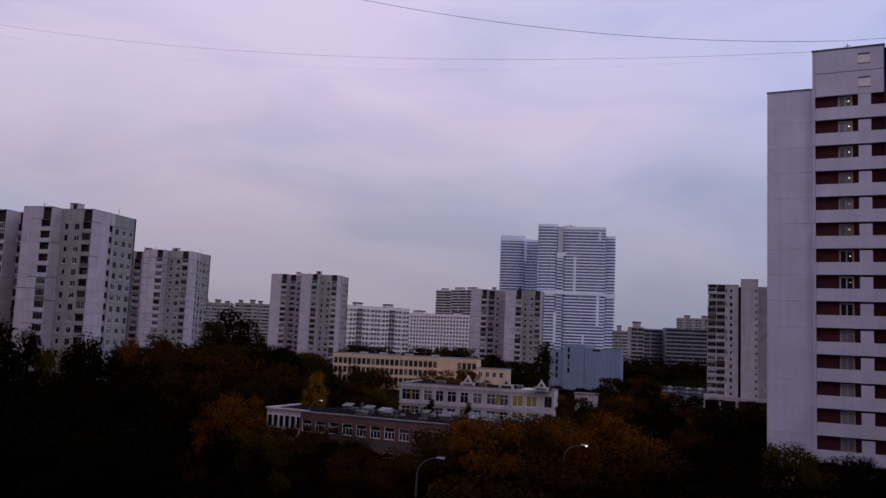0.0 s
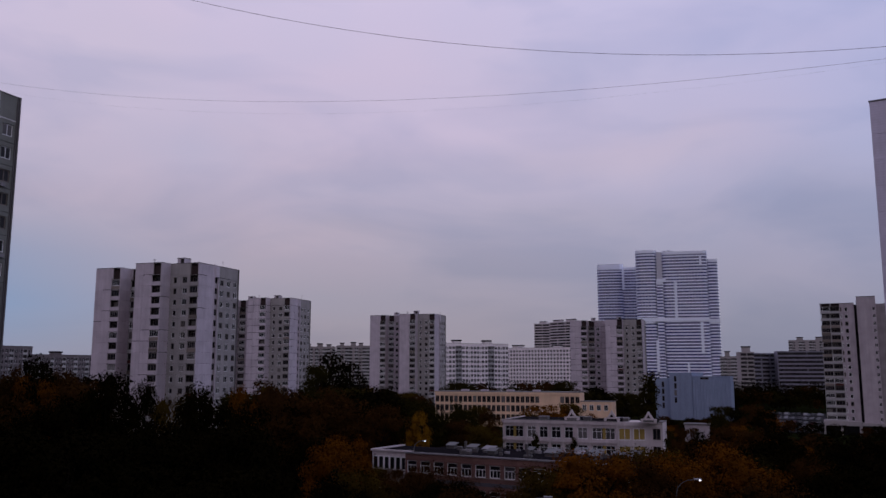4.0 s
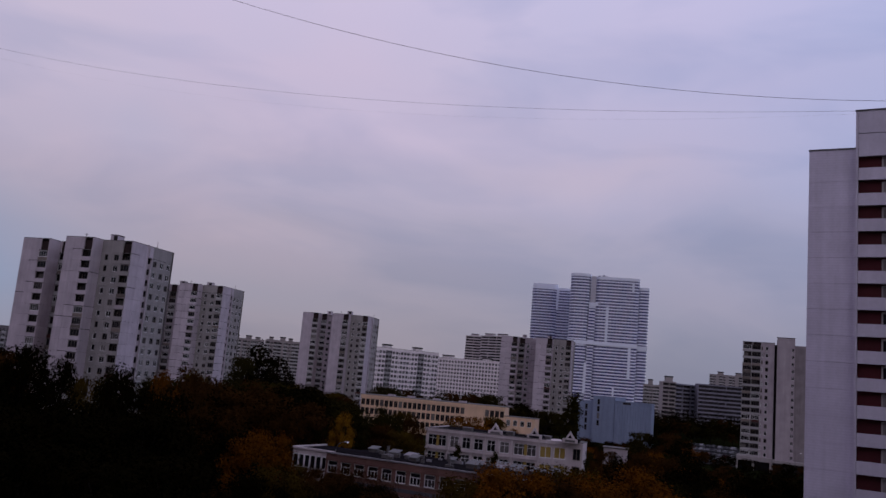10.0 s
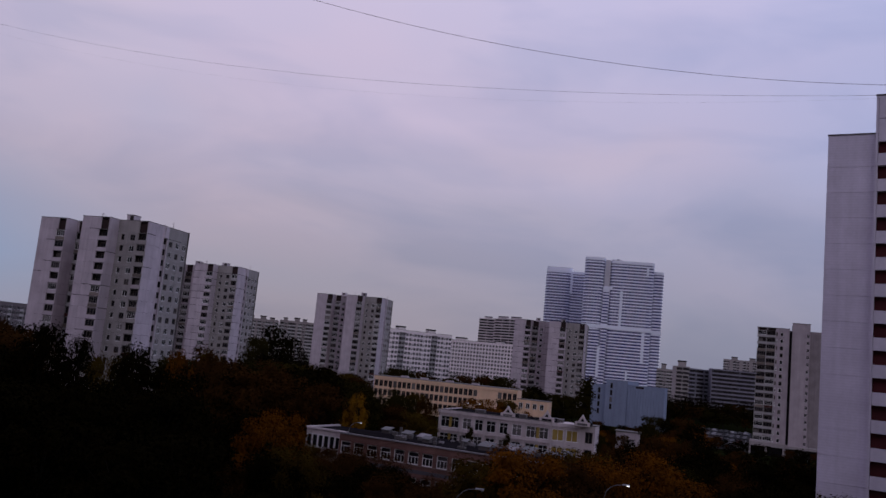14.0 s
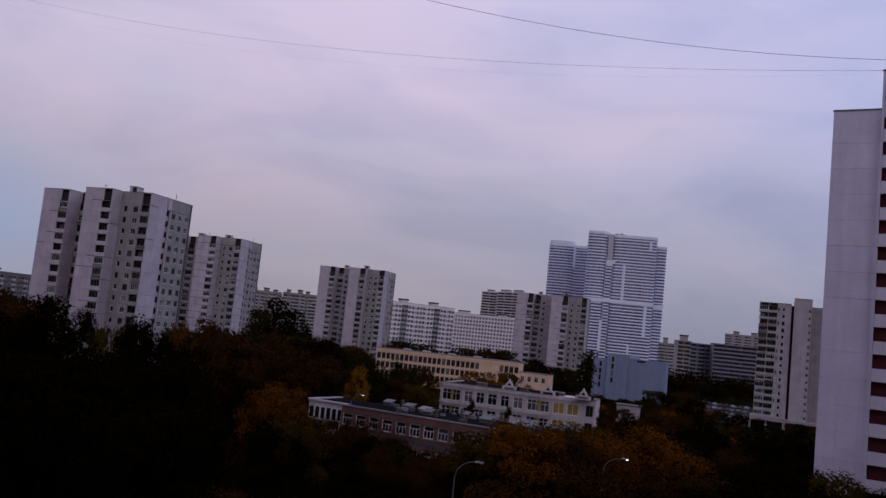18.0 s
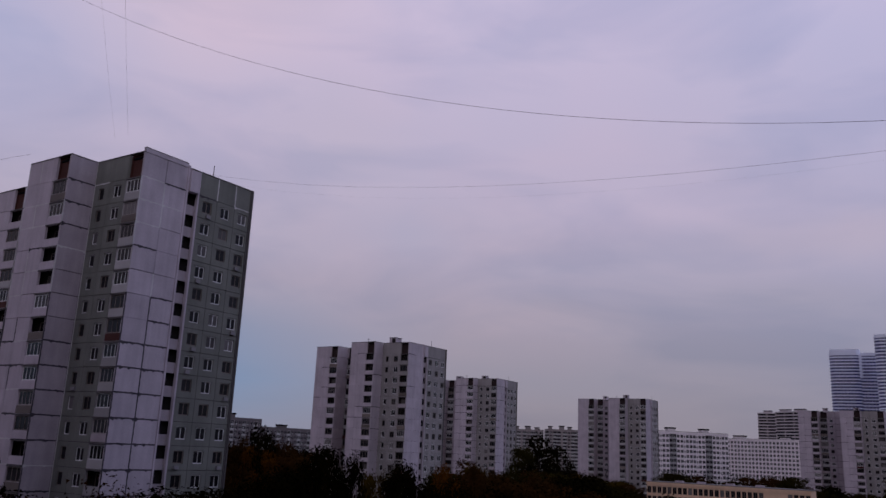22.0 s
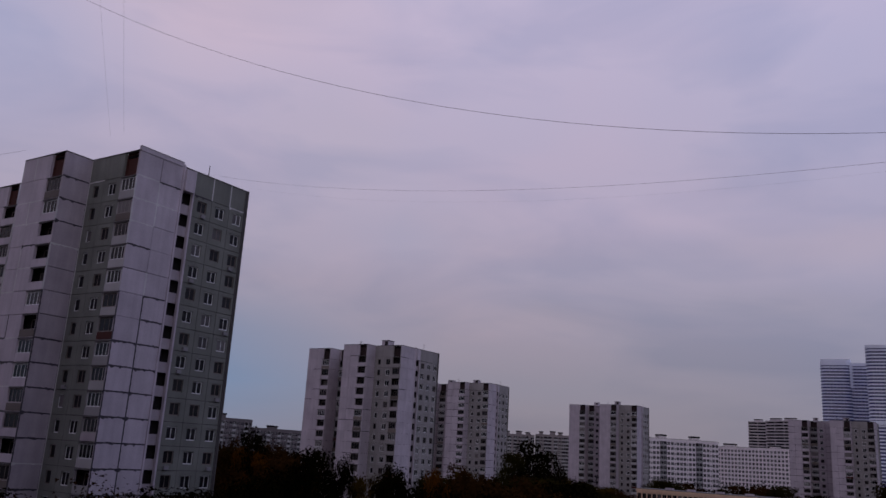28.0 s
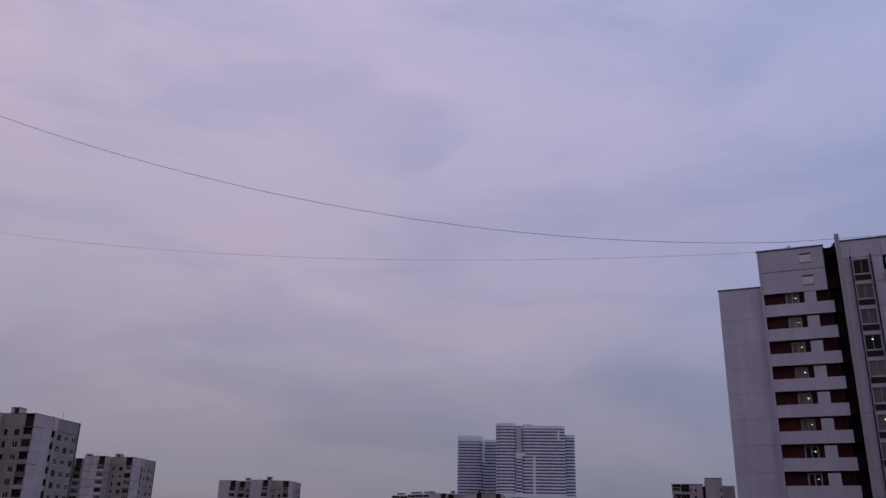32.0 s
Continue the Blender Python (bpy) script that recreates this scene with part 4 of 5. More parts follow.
# ---- tall block on a podium ----
def podium_block():
    p = Vector(at(20.75, 342))
    t = root("apartment_block", p.x, p.y, -5.6, -21.5, "tall grey block of flats on a white podium", "apartment building")
    rng = random.Random(41)
    top, f = 48.3, 16
    facade(t, 0, 0, 0, [("l", 3.3, M_dullgrey), ("l", 3.3, M_dullgrey), ("w", 0.9, M_dullwall), ("n", 2.6, M_dullwall), ("b", 1.4, M_dullwall)], f, top, 2.68, 1.0, False, rng, glazed=0.3)
    put("inner_wall", boxes_mesh("inner_wall", [(0.5, 11.2, 1.25, 14, 0, top - 0.4), (11.2, 12.4, 2.5, 14, 0, top - 0.4)], M_core), t)
    facade(t, 12.4, -1.0, 0, [("b", 5.0, M_dullwall), ("n", 1.3, M_dullwall)], f, top + 2.2, 2.68, 3.2, False, rng, distant=True)
    facade(t, 18.7, -1.0, 90, [("b", 14.0, M_dullwall)], f, top + 2.2, 2.68, 3.2, False, rng, distant=True)
    put("inner_wall", boxes_mesh("inner_wall", [(12.6, 18.4, -0.6, 13, 0, top + 2)], M_core), t)
    facade(t, 18.75, 2.0, 0, [("b", 4.5, M_dullgrey)], f, top - 0.3, 2.68, 1.0, False, rng)
    put("inner_wall", boxes_mesh("inner_wall", [(19, 23, 2.4, 13, 0, top - 0.6)], M_core), t)
    put("coping", boxes_mesh("coping", [(-0.1, 11.6, -0.1, 0.4, top, top + 0.2), (12.3, 18.8, -1.1, -0.6, top + 2.2, top + 2.4)], M_coping), t)
    put("podium", boxes_mesh("podium", [(-1.2, 11.6, -2.0, 12, 3.4, 5.0), (-1.2, -0.6, -2.0, 12, -0.5, 3.4), (4.4, 5.2, -2.0, -1.2, -0.5, 3.4), (10.6, 11.6, -2, -1.2, -0.5, 3.4), (11.6, 24, -3.2, 12, 3.6, 4.6)], M_grey9), t)
    put("glass_front", boxes_mesh("glass_front", [(-0.6, 10.6, -1.2, -1.1, -0.5, 3.4)], M_glass), t)
    put("lamp", boxes_mesh("lamp", [(0.8, 1.0, -1.6, -1.4, 0.3, 0.42)], M_whitelamp), t, None, "lit shop lamp")
    put("roof", boxes_mesh("roof", [(0.3, 11, 0.4, 14, top - 0.4, top - 0.2), (12.7, 18.4, -0.5, 13, top + 1.8, top + 2.0)], M_roof), t)


podium_block()


# ---- two white striped high-rises ----
def rounded(x0, x1, y0, y1, r, steps=6):
    out = []
    for cx, cy, a0 in ((x1 - r, y0 + r, -90), (x1 - r, y1 - r, 0), (x0 + r, y1 - r, 90), (x0 + r, y0 + r, 180)):
        out += [(cx + r * math.cos(radians(a0 + 90 * i / steps)), cy + r * math.sin(radians(a0 + 90 * i / steps))) for i in range(steps + 1)]
    return out


def striped(name, az, r, turn, blocks, strips, label, plant=()):
    x, y = at(az, r)
    t = root(name, x, y, 6, turn, label, "high-rise", "striped high-rises")
    for x0, x1, y0, y1, rad, top in blocks:
        poly = rounded(x0, x1, y0, y1, rad)
        put("glass_wall", prism("glass_wall", inset(poly, 0.5), -8, top - 2.5, M_blueglass), t)
        z = top - 2.6
        put("crown_band", prism("crown_band", poly, z - 0.6, top, M_band), t)
        while z > 3:
            z -= 3.3
            put("band", cached((label, x0, x1, y0, top), lambda: prism("band", poly, 0, 1.5, M_band)), t, pose(0, 0, z))
        n = int((x1 - x0 - 2 * rad) / 3.1)
        if n > 2:
            posts = [(x0 + rad + 3.1 * i, x0 + rad + 3.1 * i + 0.42, y0 + 0.2, y0 + 0.48, 60, top - 3) for i in range(n + 1)]
            tagged(put("mullions", boxes_mesh("mullions", posts, M_slot), t), "pale upright mullions between the bands", kind="stuff")
    for x0, x1, z0, z1, y0 in strips:
        put("white_strip" if y0 < 1 else "slot_wall", boxes_mesh("white_strip", [(x0, x1, y0 - 0.35, y0 + 0.6, z0, z1)], M_band if y0 != 2.5 else M_slot), t)
    for x0, w, h in plant:
        put("roof_plant", boxes_mesh("roof_plant", [(x0, x0 + w, 8, 14, 136, 136.8 + h)], M_farwall), t)
    return t


# main tower: left edge of the front at azimuth 9.46
striped("high_rise", 9.38, 900, -11, [(0, 22, 0, 34, 6, 139.2), (27.5, 74, 0, 34, 5, 136.8), (21, 28.4, 0.4, 33, 0.3, 105), (73, 84.5, 5, 36, 3, 128.1)],
        [(22, 27.6, 104.5, 137, 2.5), (39.5, 42.3, 66, 104, 0), (0.6, 74, 62.5, 66.5, -0.3), (64.5, 67.5, 30, 62.5, 0), (19, 22, 10, 43, 0), (50, 52, 9, 20, 0), (65.8, 68.2, 121, 131, 0), (74, 84.6, 61, 65, 4.8), (21, 31, 104.5, 108, 0)],
        "white striped residential high-rise with dark blue glass", ((29, 3, 2.0), (34, 2.5, 2.6), (37.5, 2, 1.8), (50, 12, 0.9)))
striped("high_rise", 6.78, 960, -9, [(0, 30, 0, 30, 6, 129.5), (28.5, 48, 3, 30, 3, 129), (0.6, 29.6, 0.6, 28, 5.5, 132.8)], [(28.3, 31, 102.5, 126, 0.4)],
        "white striped high-rise with a domed top floor")


# ---- pale blue telephone exchange ----
def blue_building():
    p, q = Vector(at(10.3, 338)), Vector(at(12.75, 333))
    d = (q - p).length
    t = root("office_building", p.x, p.y, 0, math.degrees(math.atan2(q.y - p.y, q.x - p.x)), "pale blue metal-clad block with few narrow windows", "office building")

    def bay(x, w, top, y=0.0, slots=()):
        put("wall", boxes_mesh("wall", [(x, x + w, y, y + 14, -1, top)], M_bluewall), t)
        put("coping", boxes_mesh("coping", [(x - 0.1, x + w + 0.1, y - 0.1, y + 14, top, top + 0.25)], M_bluewall), t)
        for sx in slots:
            for k in range(4):
                window(t, pose(x + sx, y - 0.07, top - 3.2 - 2.7 * k), 0.95, 2.1, 1, M_coping)
    bay(0, d * 0.42, 14.6, 1.5, (d * 0.18,))
    bay(d * 0.42 + 0.02, d * 0.58, 16.8, 0.0, (d * 0.12,))
    e = Vector(at(15.15, 330))
    n = (e - q).length
    phi = math.degrees(math.atan2(e.y - q.y, e.x - q.x))
    local = t.matrix_basis.inverted() @ pose(q.x, q.y, 0, 0, 0, phi)
    put("wall", boxes_mesh("wall", [(0.05, n, 0.3, 6, -1, 15.4)], M_bluewall), t, local)
    put("coping", boxes_mesh("coping", [(0.05, n, 0.0, 6, 15.4, 15.7)], M_bluewall), t, local)
    for i in range(14):
        put("rib", cached(("rib", n), lambda: boxes_mesh("rib", [(0, n / 14 * 0.84, -0.22, 0.3, -1, 14.4)], M_bluewall)), t, local @ pose(0.3 + n / 14 * i, 0, 0))
    for i in (2, 3, 4):
        window(t, local @ pose(n * (0.1 + 0.06 * i), 0.2, 14.45), 1.4, 0.8, 1, M_coping)


blue_building()


# ---- yellow school ----
def yellow_school():
    p, q = Vector(at(-4.45, 285)), Vector(at(5.4, 272.5))
    n = (q - p).length
    t = root("school", p.x, p.y, 0, math.degrees(math.atan2(q.y - p.y, q.x - p.x)), "long sand-yellow school with rows of narrow windows", "school")
    top, wide = 10.9, n / 30
    for j in range(3):
        z = top - 1.0 - 2.95 * (j + 1)
        for i in range(30):
            m = pose(wide * i, 0, z)
            if 22 <= i <= 25:
                put("panel", panel(wide, 2.95, None, M_yellow, 0.0), t, m)
                continue
            put("panel", panel(wide, 2.95, (wide * 0.11, wide * 0.9, 0.45, 2.5), M_yellow, 0.0), t, m)
            window(t, m @ pose(wide * 0.11, 0.12, 0.45), wide * 0.79, 2.05, 2, M_browned)
    put("inner_wall", boxes_mesh("inner_wall", [(0.05, n - 0.05, 0.35, 9, -1, top - 0.3)], M_yellow), t)
    put("cornice", boxes_mesh("cornice", [(-0.15, n + 0.15, -0.2, 0.3, top - 1.0, top - 0.1)], M_yellow), t)
    put("coping", boxes_mesh("coping", [(-0.2, n + 0.2, -0.25, 9.2, top - 0.1, top + 0.05)], M_coping), t)
    for bx in (8, 15, 24, 33):
        put("roof_vent", boxes_mesh("roof_vent", [(bx, bx + 2.4, 4, 6, top, top + 0.6)], M_shade), t)
    e = Vector(at(7.5, 270))
    local = t.matrix_basis.inverted() @ pose(q.x, q.y, 0, 0, 0, math.degrees(math.atan2(e.y - q.y, e.x - q.x)))
    k = (e - q).length
    put("annex", boxes_mesh("annex", [(0.1, k, 0, 6, -1, 8.0)], M_yellow), t, local)
    put("coping", boxes_mesh("coping", [(0, k + 0.2, -0.15, 6.1, 8.0, 8.15)], M_coping), t, local)
    for i in range(4):
        window(t, local @ pose(0.8 + i * k / 4.4, -0.07, 5.2), 1.3, 1.8, 2)


yellow_school()


# ---- white school with gables ----
def white_school():
    p, q = Vector(at(0.14, 176)), Vector(at(7.8, 169.5))
    n = (q - p).length
    t = root("school", p.x, p.y, 0, math.degrees(math.atan2(q.y - p.y, q.x - p.x)), "white two-storey school with ochre panels and small gables", "school")
    top = 7.8
    put("inner_wall", boxes_mesh("inner_wall", [(0.4, n - 0.4, 0.45, 15, -1, top - 0.3)], M_core), t)
    put("roof", boxes_mesh("roof", [(0.0, n, 0.1, 15, top - 0.3, top - 0.1)], M_roof), t)
    put("parapet", boxes_mesh("parapet", [(-0.2, n, -0.25, 0.1, top - 0.6, top + 0.1), (-0.2, 0.1, 0.1, 15, top - 0.6, top + 0.1)], M_white), t)
    put("coping", boxes_mesh("coping", [(-0.25, n + 0.05, -0.32, 0.16, top + 0.1, top + 0.2)], M_coping), t)
    put("side_wall", boxes_mesh("side_wall", [(0.0, 0.3, 0.31, 15, -1, top - 0.6)], M_white), t)
    # bays: width, window width, bars, ochre panel beside the window
    bays = [(4.6, 4.0, 4, True), (2.4, 1.9, 2, False), (2.4, 1.8, 2, False), (2.5, 2.0, 2, False), (2.5, 1.8, 2, False), (2.7, 2.0, 2, False), (5.2, 4.6, 5, True)]
    scale = n / sum(b[0] for b in bays)
    for j in range(2):
        z = top - 0.6 - 3.45 * (j + 1)
        x = 0.0
        for w, ww, bars, gold in bays:
            w *= scale
            c = (w - ww) / 2
            m = pose(x, 0, z)
            put("panel", panel(round(w, 3), 3.45, (round(c, 3), round(c + ww, 3), 0.6, 2.9), M_white, 0.0), t, m)
            f = window(t, m @ pose(c, 0.15, 0.6), ww, 2.3, bars, M_frame, bar=0.1, rail=1.55)
            if gold:
                put("ochre_panel", boxes_mesh("ochre_panel", [(ww * 0.46, ww * 0.6, -0.02, 0.025, 0.05, 2.25)], M_gold), f)
            x += w
            put("pilaster", cached("pilaster", lambda: boxes_mesh("pilaster", [(-0.2, 0.2, -0.18, 0.0, 0, 3.45)], M_white)), t, pose(x, 0, z))
    put("string_course", boxes_mesh("string_course", [(-0.1, n, -0.2, 0.0, top - 4.15, top - 3.85)], M_white), t)
    # corner wing with big ochre-blinded windows
    e = Vector(at(9.7, 170.0))
    local = t.matrix_basis.inverted() @ pose(q.x, q.y, 0, 0, 0, math.degrees(math.atan2(e.y - q.y, e.x - q.x)))
    k = (e - q).length
    put("inner_wall", boxes_mesh("inner_wall", [(0.3, k, 0.35, 14, -1, top - 0.35)], M_white), t, local)
    put("parapet", boxes_mesh("parapet", [(0, k + 0.2, -0.25, 0.3, top - 0.6, top + 0.1)], M_white), t, local)
    for j in range(2):
        for i in range(2):
            m = local @ pose(i * k / 2, 0, top - 0.6 - 3.45 * (j + 1))
            put("panel", panel(round(k / 2, 3), 3.45, (0.25, round(k / 2 - 0.25, 3), 0.6, 2.9), M_white, 0.0), t, m)
            f = put("window", frame_mesh(round(k / 2 - 0.5, 3), 2.3, 2, M_frame), t, m @ pose(0.25, 0.12, 0.6))
            put("blind", boxes_mesh("blind", [(0.08, k / 2 - 0.58, 0.03, 0.06, 0.08, 2.22)], M_gold), f)
    # stair tower and end bay
    local2 = t.matrix_basis.inverted() @ pose(e.x, e.y, 0, 0, 0, -20)
    put("end_wall", boxes_mesh("end_wall", [(0.0, 3.1, 0, 5, -1, top + 0.1)], M_white), t, local2)
    for j in range(2):
        window(t, local2 @ pose(1.2, -0.08, top - 3.3 - 3.45 * j), 1.5, 2.2, 2, M_browned)
    put("coping", boxes_mesh("coping", [(0, 3.2, -0.1, 5, top + 0.1, top + 0.25)], M_coping), t, local2)
    for az, r in ((4.8, 172.5), (7.45, 170.5), (9.85, 168.0)):
        g = Vector(at(az, r))
        m = t.matrix_basis.inverted() @ pose(g.x, g.y, 0, 0, 0, -18)
        gv = [(-1.5, 0, top), (1.5, 0, top), (1.5, 0, top + 0.8), (0.95, 0, top + 0.85), (0.35, 0, top + 1.75), (0, 0, top + 2.35), (-0.35, 0, top + 1.75), (-0.95, 0, top + 0.85), (-1.5, 0, top + 0.8)]
        k2 = len(gv)
        faces = [tuple(range(k2)), tuple(range(2 * k2 - 1, k2 - 1, -1))] + [(i, k2 + i, k2 + (i + 1) % k2, (i + 1) % k2) for i in range(k2)]
        gb = put("gable", mesh_of("gable", gv + [(a, 0.5, c) for a, b, c in gv], faces, M_white), t, m)
        put("gable_window", boxes_mesh("gable_window", [(-1.0, 1.0, -0.03, 0.0, top + 0.2, top + 0.6)], M_glass), gb)
        put("gable_panel", mesh_of("gable_panel", [(-0.42, -0.04, top + 0.95), (0.42, -0.04, top + 0.95), (0, -0.04, top + 1.6), (-0.42, 0.02, top + 0.95), (0.42, 0.02, top + 0.95), (0, 0.02, top + 1.6)], [(0, 1, 2), (0, 2, 5, 3), (1, 4, 5, 2), (0, 3, 4, 1)], M_roof), gb)
        put("gable_roof", boxes_mesh("gable_roof", [(-1.6, 1.6, 0.5, 3.6, top, top + 0.7)], M_roof), gb)
    for bx, by, w, h in ((6, 6, 2, 0.7), (12, 8, 3, 0.6), (16, 5, 1.4, 0.9), (21, 8, 2.2, 0.6), (24, 5, 1.2, 0.8)):
        s = put("roof_vent", boxes_mesh("roof_vent", [(bx, bx + w, by, by + 1.4, top - 0.1, top + h * 0.7)], M_coping), t)
        put("lid", boxes_mesh("lid", [(bx - 0.1, bx + w + 0.1, by - 0.1, by + 1.5, top + h * 0.7, top + h * 0.7 + 0.08)], M_lid), s)


white_school()


# ---- brick kindergarten ----
def kindergarten():
    p, q = Vector((-12.9, 112.6)), Vector((14.8, 98.4))
    n = (q - p).length
    t = root("kindergarten", p.x, p.y, 0, math.degrees(math.atan2(q.y - p.y, q.x - p.x)), "low brown brick kindergarten with a cluttered flat roof", "kindergarten")
    top, dep = 7.2, 12.0
    put("inner_wall", boxes_mesh("inner_wall", [(0.35, n, 0.4, dep - 0.3, -1, top - 0.45)], M_core), t)
    put("end_wall", boxes_mesh("end_wall", [(0.0, 0.3, 0.31, dep, -1, top - 0.35)], M_brick), t)
    put("roof", boxes_mesh("roof", [(0.0, n, 0.2, dep, top - 0.35, top - 0.1)], M_roof), t)
    put("coping", boxes_mesh("coping", [(-0.1, n, -0.12, 0.2, top - 0.14, top + 0.04)], M_lid), t)
    bays = 15
    w = n / bays
    for j in range(2):
        z = 3.7 - 3.2 * j
        for i in range(bays):
            m = pose(w * i, 0, z)
            put("panel", panel(round(w, 3), 3.2 if j else 3.3, (round(w * 0.13, 3), round(w * 0.87, 3), 0.85, 2.45), M_brick, 0.0), t, m)
            window(t, m @ pose(w * 0.13, 0.12, 0.85), w * 0.74, 1.6, 3, M_frame, bar=0.1, rail=1.0, plain_top=True)
        put("spandrel", boxes_mesh("spandrel", [(0, n, -0.03, 0, z - 0.2, z + 0.25)], M_plinth), t)
        put("sill", boxes_mesh("sill", [(0, n, -0.1, 0, z + 0.76, z + 0.83)], M_pier), t)
    # set-back white end bay
    put("end_bay", boxes_mesh("end_bay", [(-6.9, -0.02, 2.0, 10, -1, top - 0.3)], M_white), t)
    put("coping", boxes_mesh("coping", [(-7.05, 0.0, 1.8, 2.2, top - 0.3, top - 0.05), (-7.05, -6.65, 2.2, 10, top - 0.3, top - 0.05)], M_white), t)
    put("roof", boxes_mesh("roof", [(-6.6, -0.05, 2.25, 9.9, top - 0.3, top - 0.24)], M_roof), t)
    put("corner_pier", boxes_mesh("corner_pier", [(-0.9, -0.02, 1.3, 1.95, -1, top - 0.05)], M_white), t)
    for i in range(6):
        window(t, pose(-6.7 + i * 0.95, 1.9, 4.5), 0.86, 1.75, 1, M_frame)
    rng = random.Random(8)
    # roof lights: low kerbs with pale sloping lids
    for bx, by, wd, dp in ((1.4, 9.5, 1.8, 1.4), (4.6, 8.6, 2.0, 1.3), (7.2, 7.2, 2.2, 1.4), (8.9, 4.4, 1.6, 1.2), (12.3, 9.0, 1.0, 1.0), (14.8, 8.6, 2.6, 1.4), (15.4, 5.8, 2.4, 1.4), (17.4, 10.8, 2.2, 1.3), (18.4, 7.4, 1.6, 1.2), (19.6, 9.4, 2.4, 1.4), (20.6, 5.6, 2.0, 1.4), (22.4, 8.2, 2.2, 1.4), (23.6, 11.2, 2.0, 1.2), (24.0, 6.2, 1.6, 1.2)):
        h = rng.uniform(0.25, 0.45)
        bx, by = bx * 1.18, by * 0.85
        wd, dp = wd * 0.66, dp * 0.75
        s = put("roof_light", boxes_mesh("roof_light", [(bx, bx + wd, by, by + dp, top - 0.1, top + h)], M_coping), t)
        v = [(bx - 0.15, by - 0.15, top + h), (bx + wd + 0.15, by - 0.15, top + h), (bx + wd + 0.15, by + dp + 0.15, top + h + 0.35), (bx - 0.15, by + dp + 0.15, top + h + 0.35)]
        put("lid", mesh_of("lid", v + [(a, b, c + 0.07) for a, b, c in v], [(3, 2, 1, 0), (4, 5, 6, 7), (0, 1, 5, 4), (1, 2, 6, 5), (2, 3, 7, 6), (3, 0, 4, 7)], rng.choice((M_lid, M_metal, M_metal))), s)
    for i in range(26):
        bx, by, wd, h = rng.uniform(1, n - 2), rng.uniform(2.5, 11), rng.uniform(0.4, 1.3), rng.uniform(0.12, 0.4)
        put("roof_block", boxes_mesh("roof_block", [(bx, bx + wd, by, by + rng.uniform(0.3, 0.6), top - 0.1, top + h)], rng.choice((M_lid, M_coping, M_coping))), t)
    for bx, by in ((4.0, 9), (13.2, 9.5), (16.5, 3), (22.9, 10)):
        put("vent_pipe", boxes_mesh("vent_pipe", [(bx, bx + 0.3, by, by + 0.3, top - 0.1, top + 0.9)], M_coping), t)


kindergarten()
x, y = at(12.15, 232)
small = root("service_hut", x, y, 0, -16, "small pale flat-roofed hut among trees", "hut")
put("wall", boxes_mesh("wall", [(0, 6.2, 0, 5, -1, 3.7)], M_dullwall), small)
put("roof", boxes_mesh("roof", [(-0.3, 6.5, -0.3, 5.3, 3.7, 3.95)], M_coping), small)
put("door", boxes_mesh("door", [(2.2, 3.3, -0.06, 0.0, 0, 2.1)], M_browned), small)


# ---- trees ----
def tube(v, f, a, b, ra, rb, sides=5):
    a, b = Vector(a), Vector(b)
    d = (b - a).normalized()
    s = d.orthogonal().normalized()
    u = d.cross(s)
    k = len(v)
    for c, r in ((a, ra), (b, rb)):
        for i in range(sides):
            g = 2 * math.pi * i / sides
            v.append(tuple(c + s * (r * math.cos(g)) + u * (r * math.sin(g))))
    f += [(k + i, k + (i + 1) % sides, k + sides + (i + 1) % sides, k + sides + i) for i in range(sides)]


def leaf_mat(name, a, b):
    return material(name, a, rough=1.0, vary=0.55, scale=0.6, fine=3.0, bump=0, tint=b, chance=0.25, spec=0.0, clumps=True)


LEAVES = {
    "green": leaf_mat("dull_green_leaves", (0.010, 0.0102, 0.003), (0.026, 0.019, 0.004)),
    "olive": leaf_mat("olive_leaves", (0.024, 0.0165, 0.0035), (0.062, 0.036, 0.005)),
    "yellow": leaf_mat("yellow_orange_autumn_leaves", (0.085, 0.040, 0.004), (0.23, 0.105, 0.008)),
    "orange": leaf_mat("orange_autumn_leaves", (0.040, 0.0155, 0.0028), (0.158, 0.052, 0.0045)),
    "brown": leaf_mat("brown_autumn_leaves", (0.018, 0.0092, 0.0032), (0.048, 0.0195, 0.005)),
    # near-black: deep shade is put into this leaf colour
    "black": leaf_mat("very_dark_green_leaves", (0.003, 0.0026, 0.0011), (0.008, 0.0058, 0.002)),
}


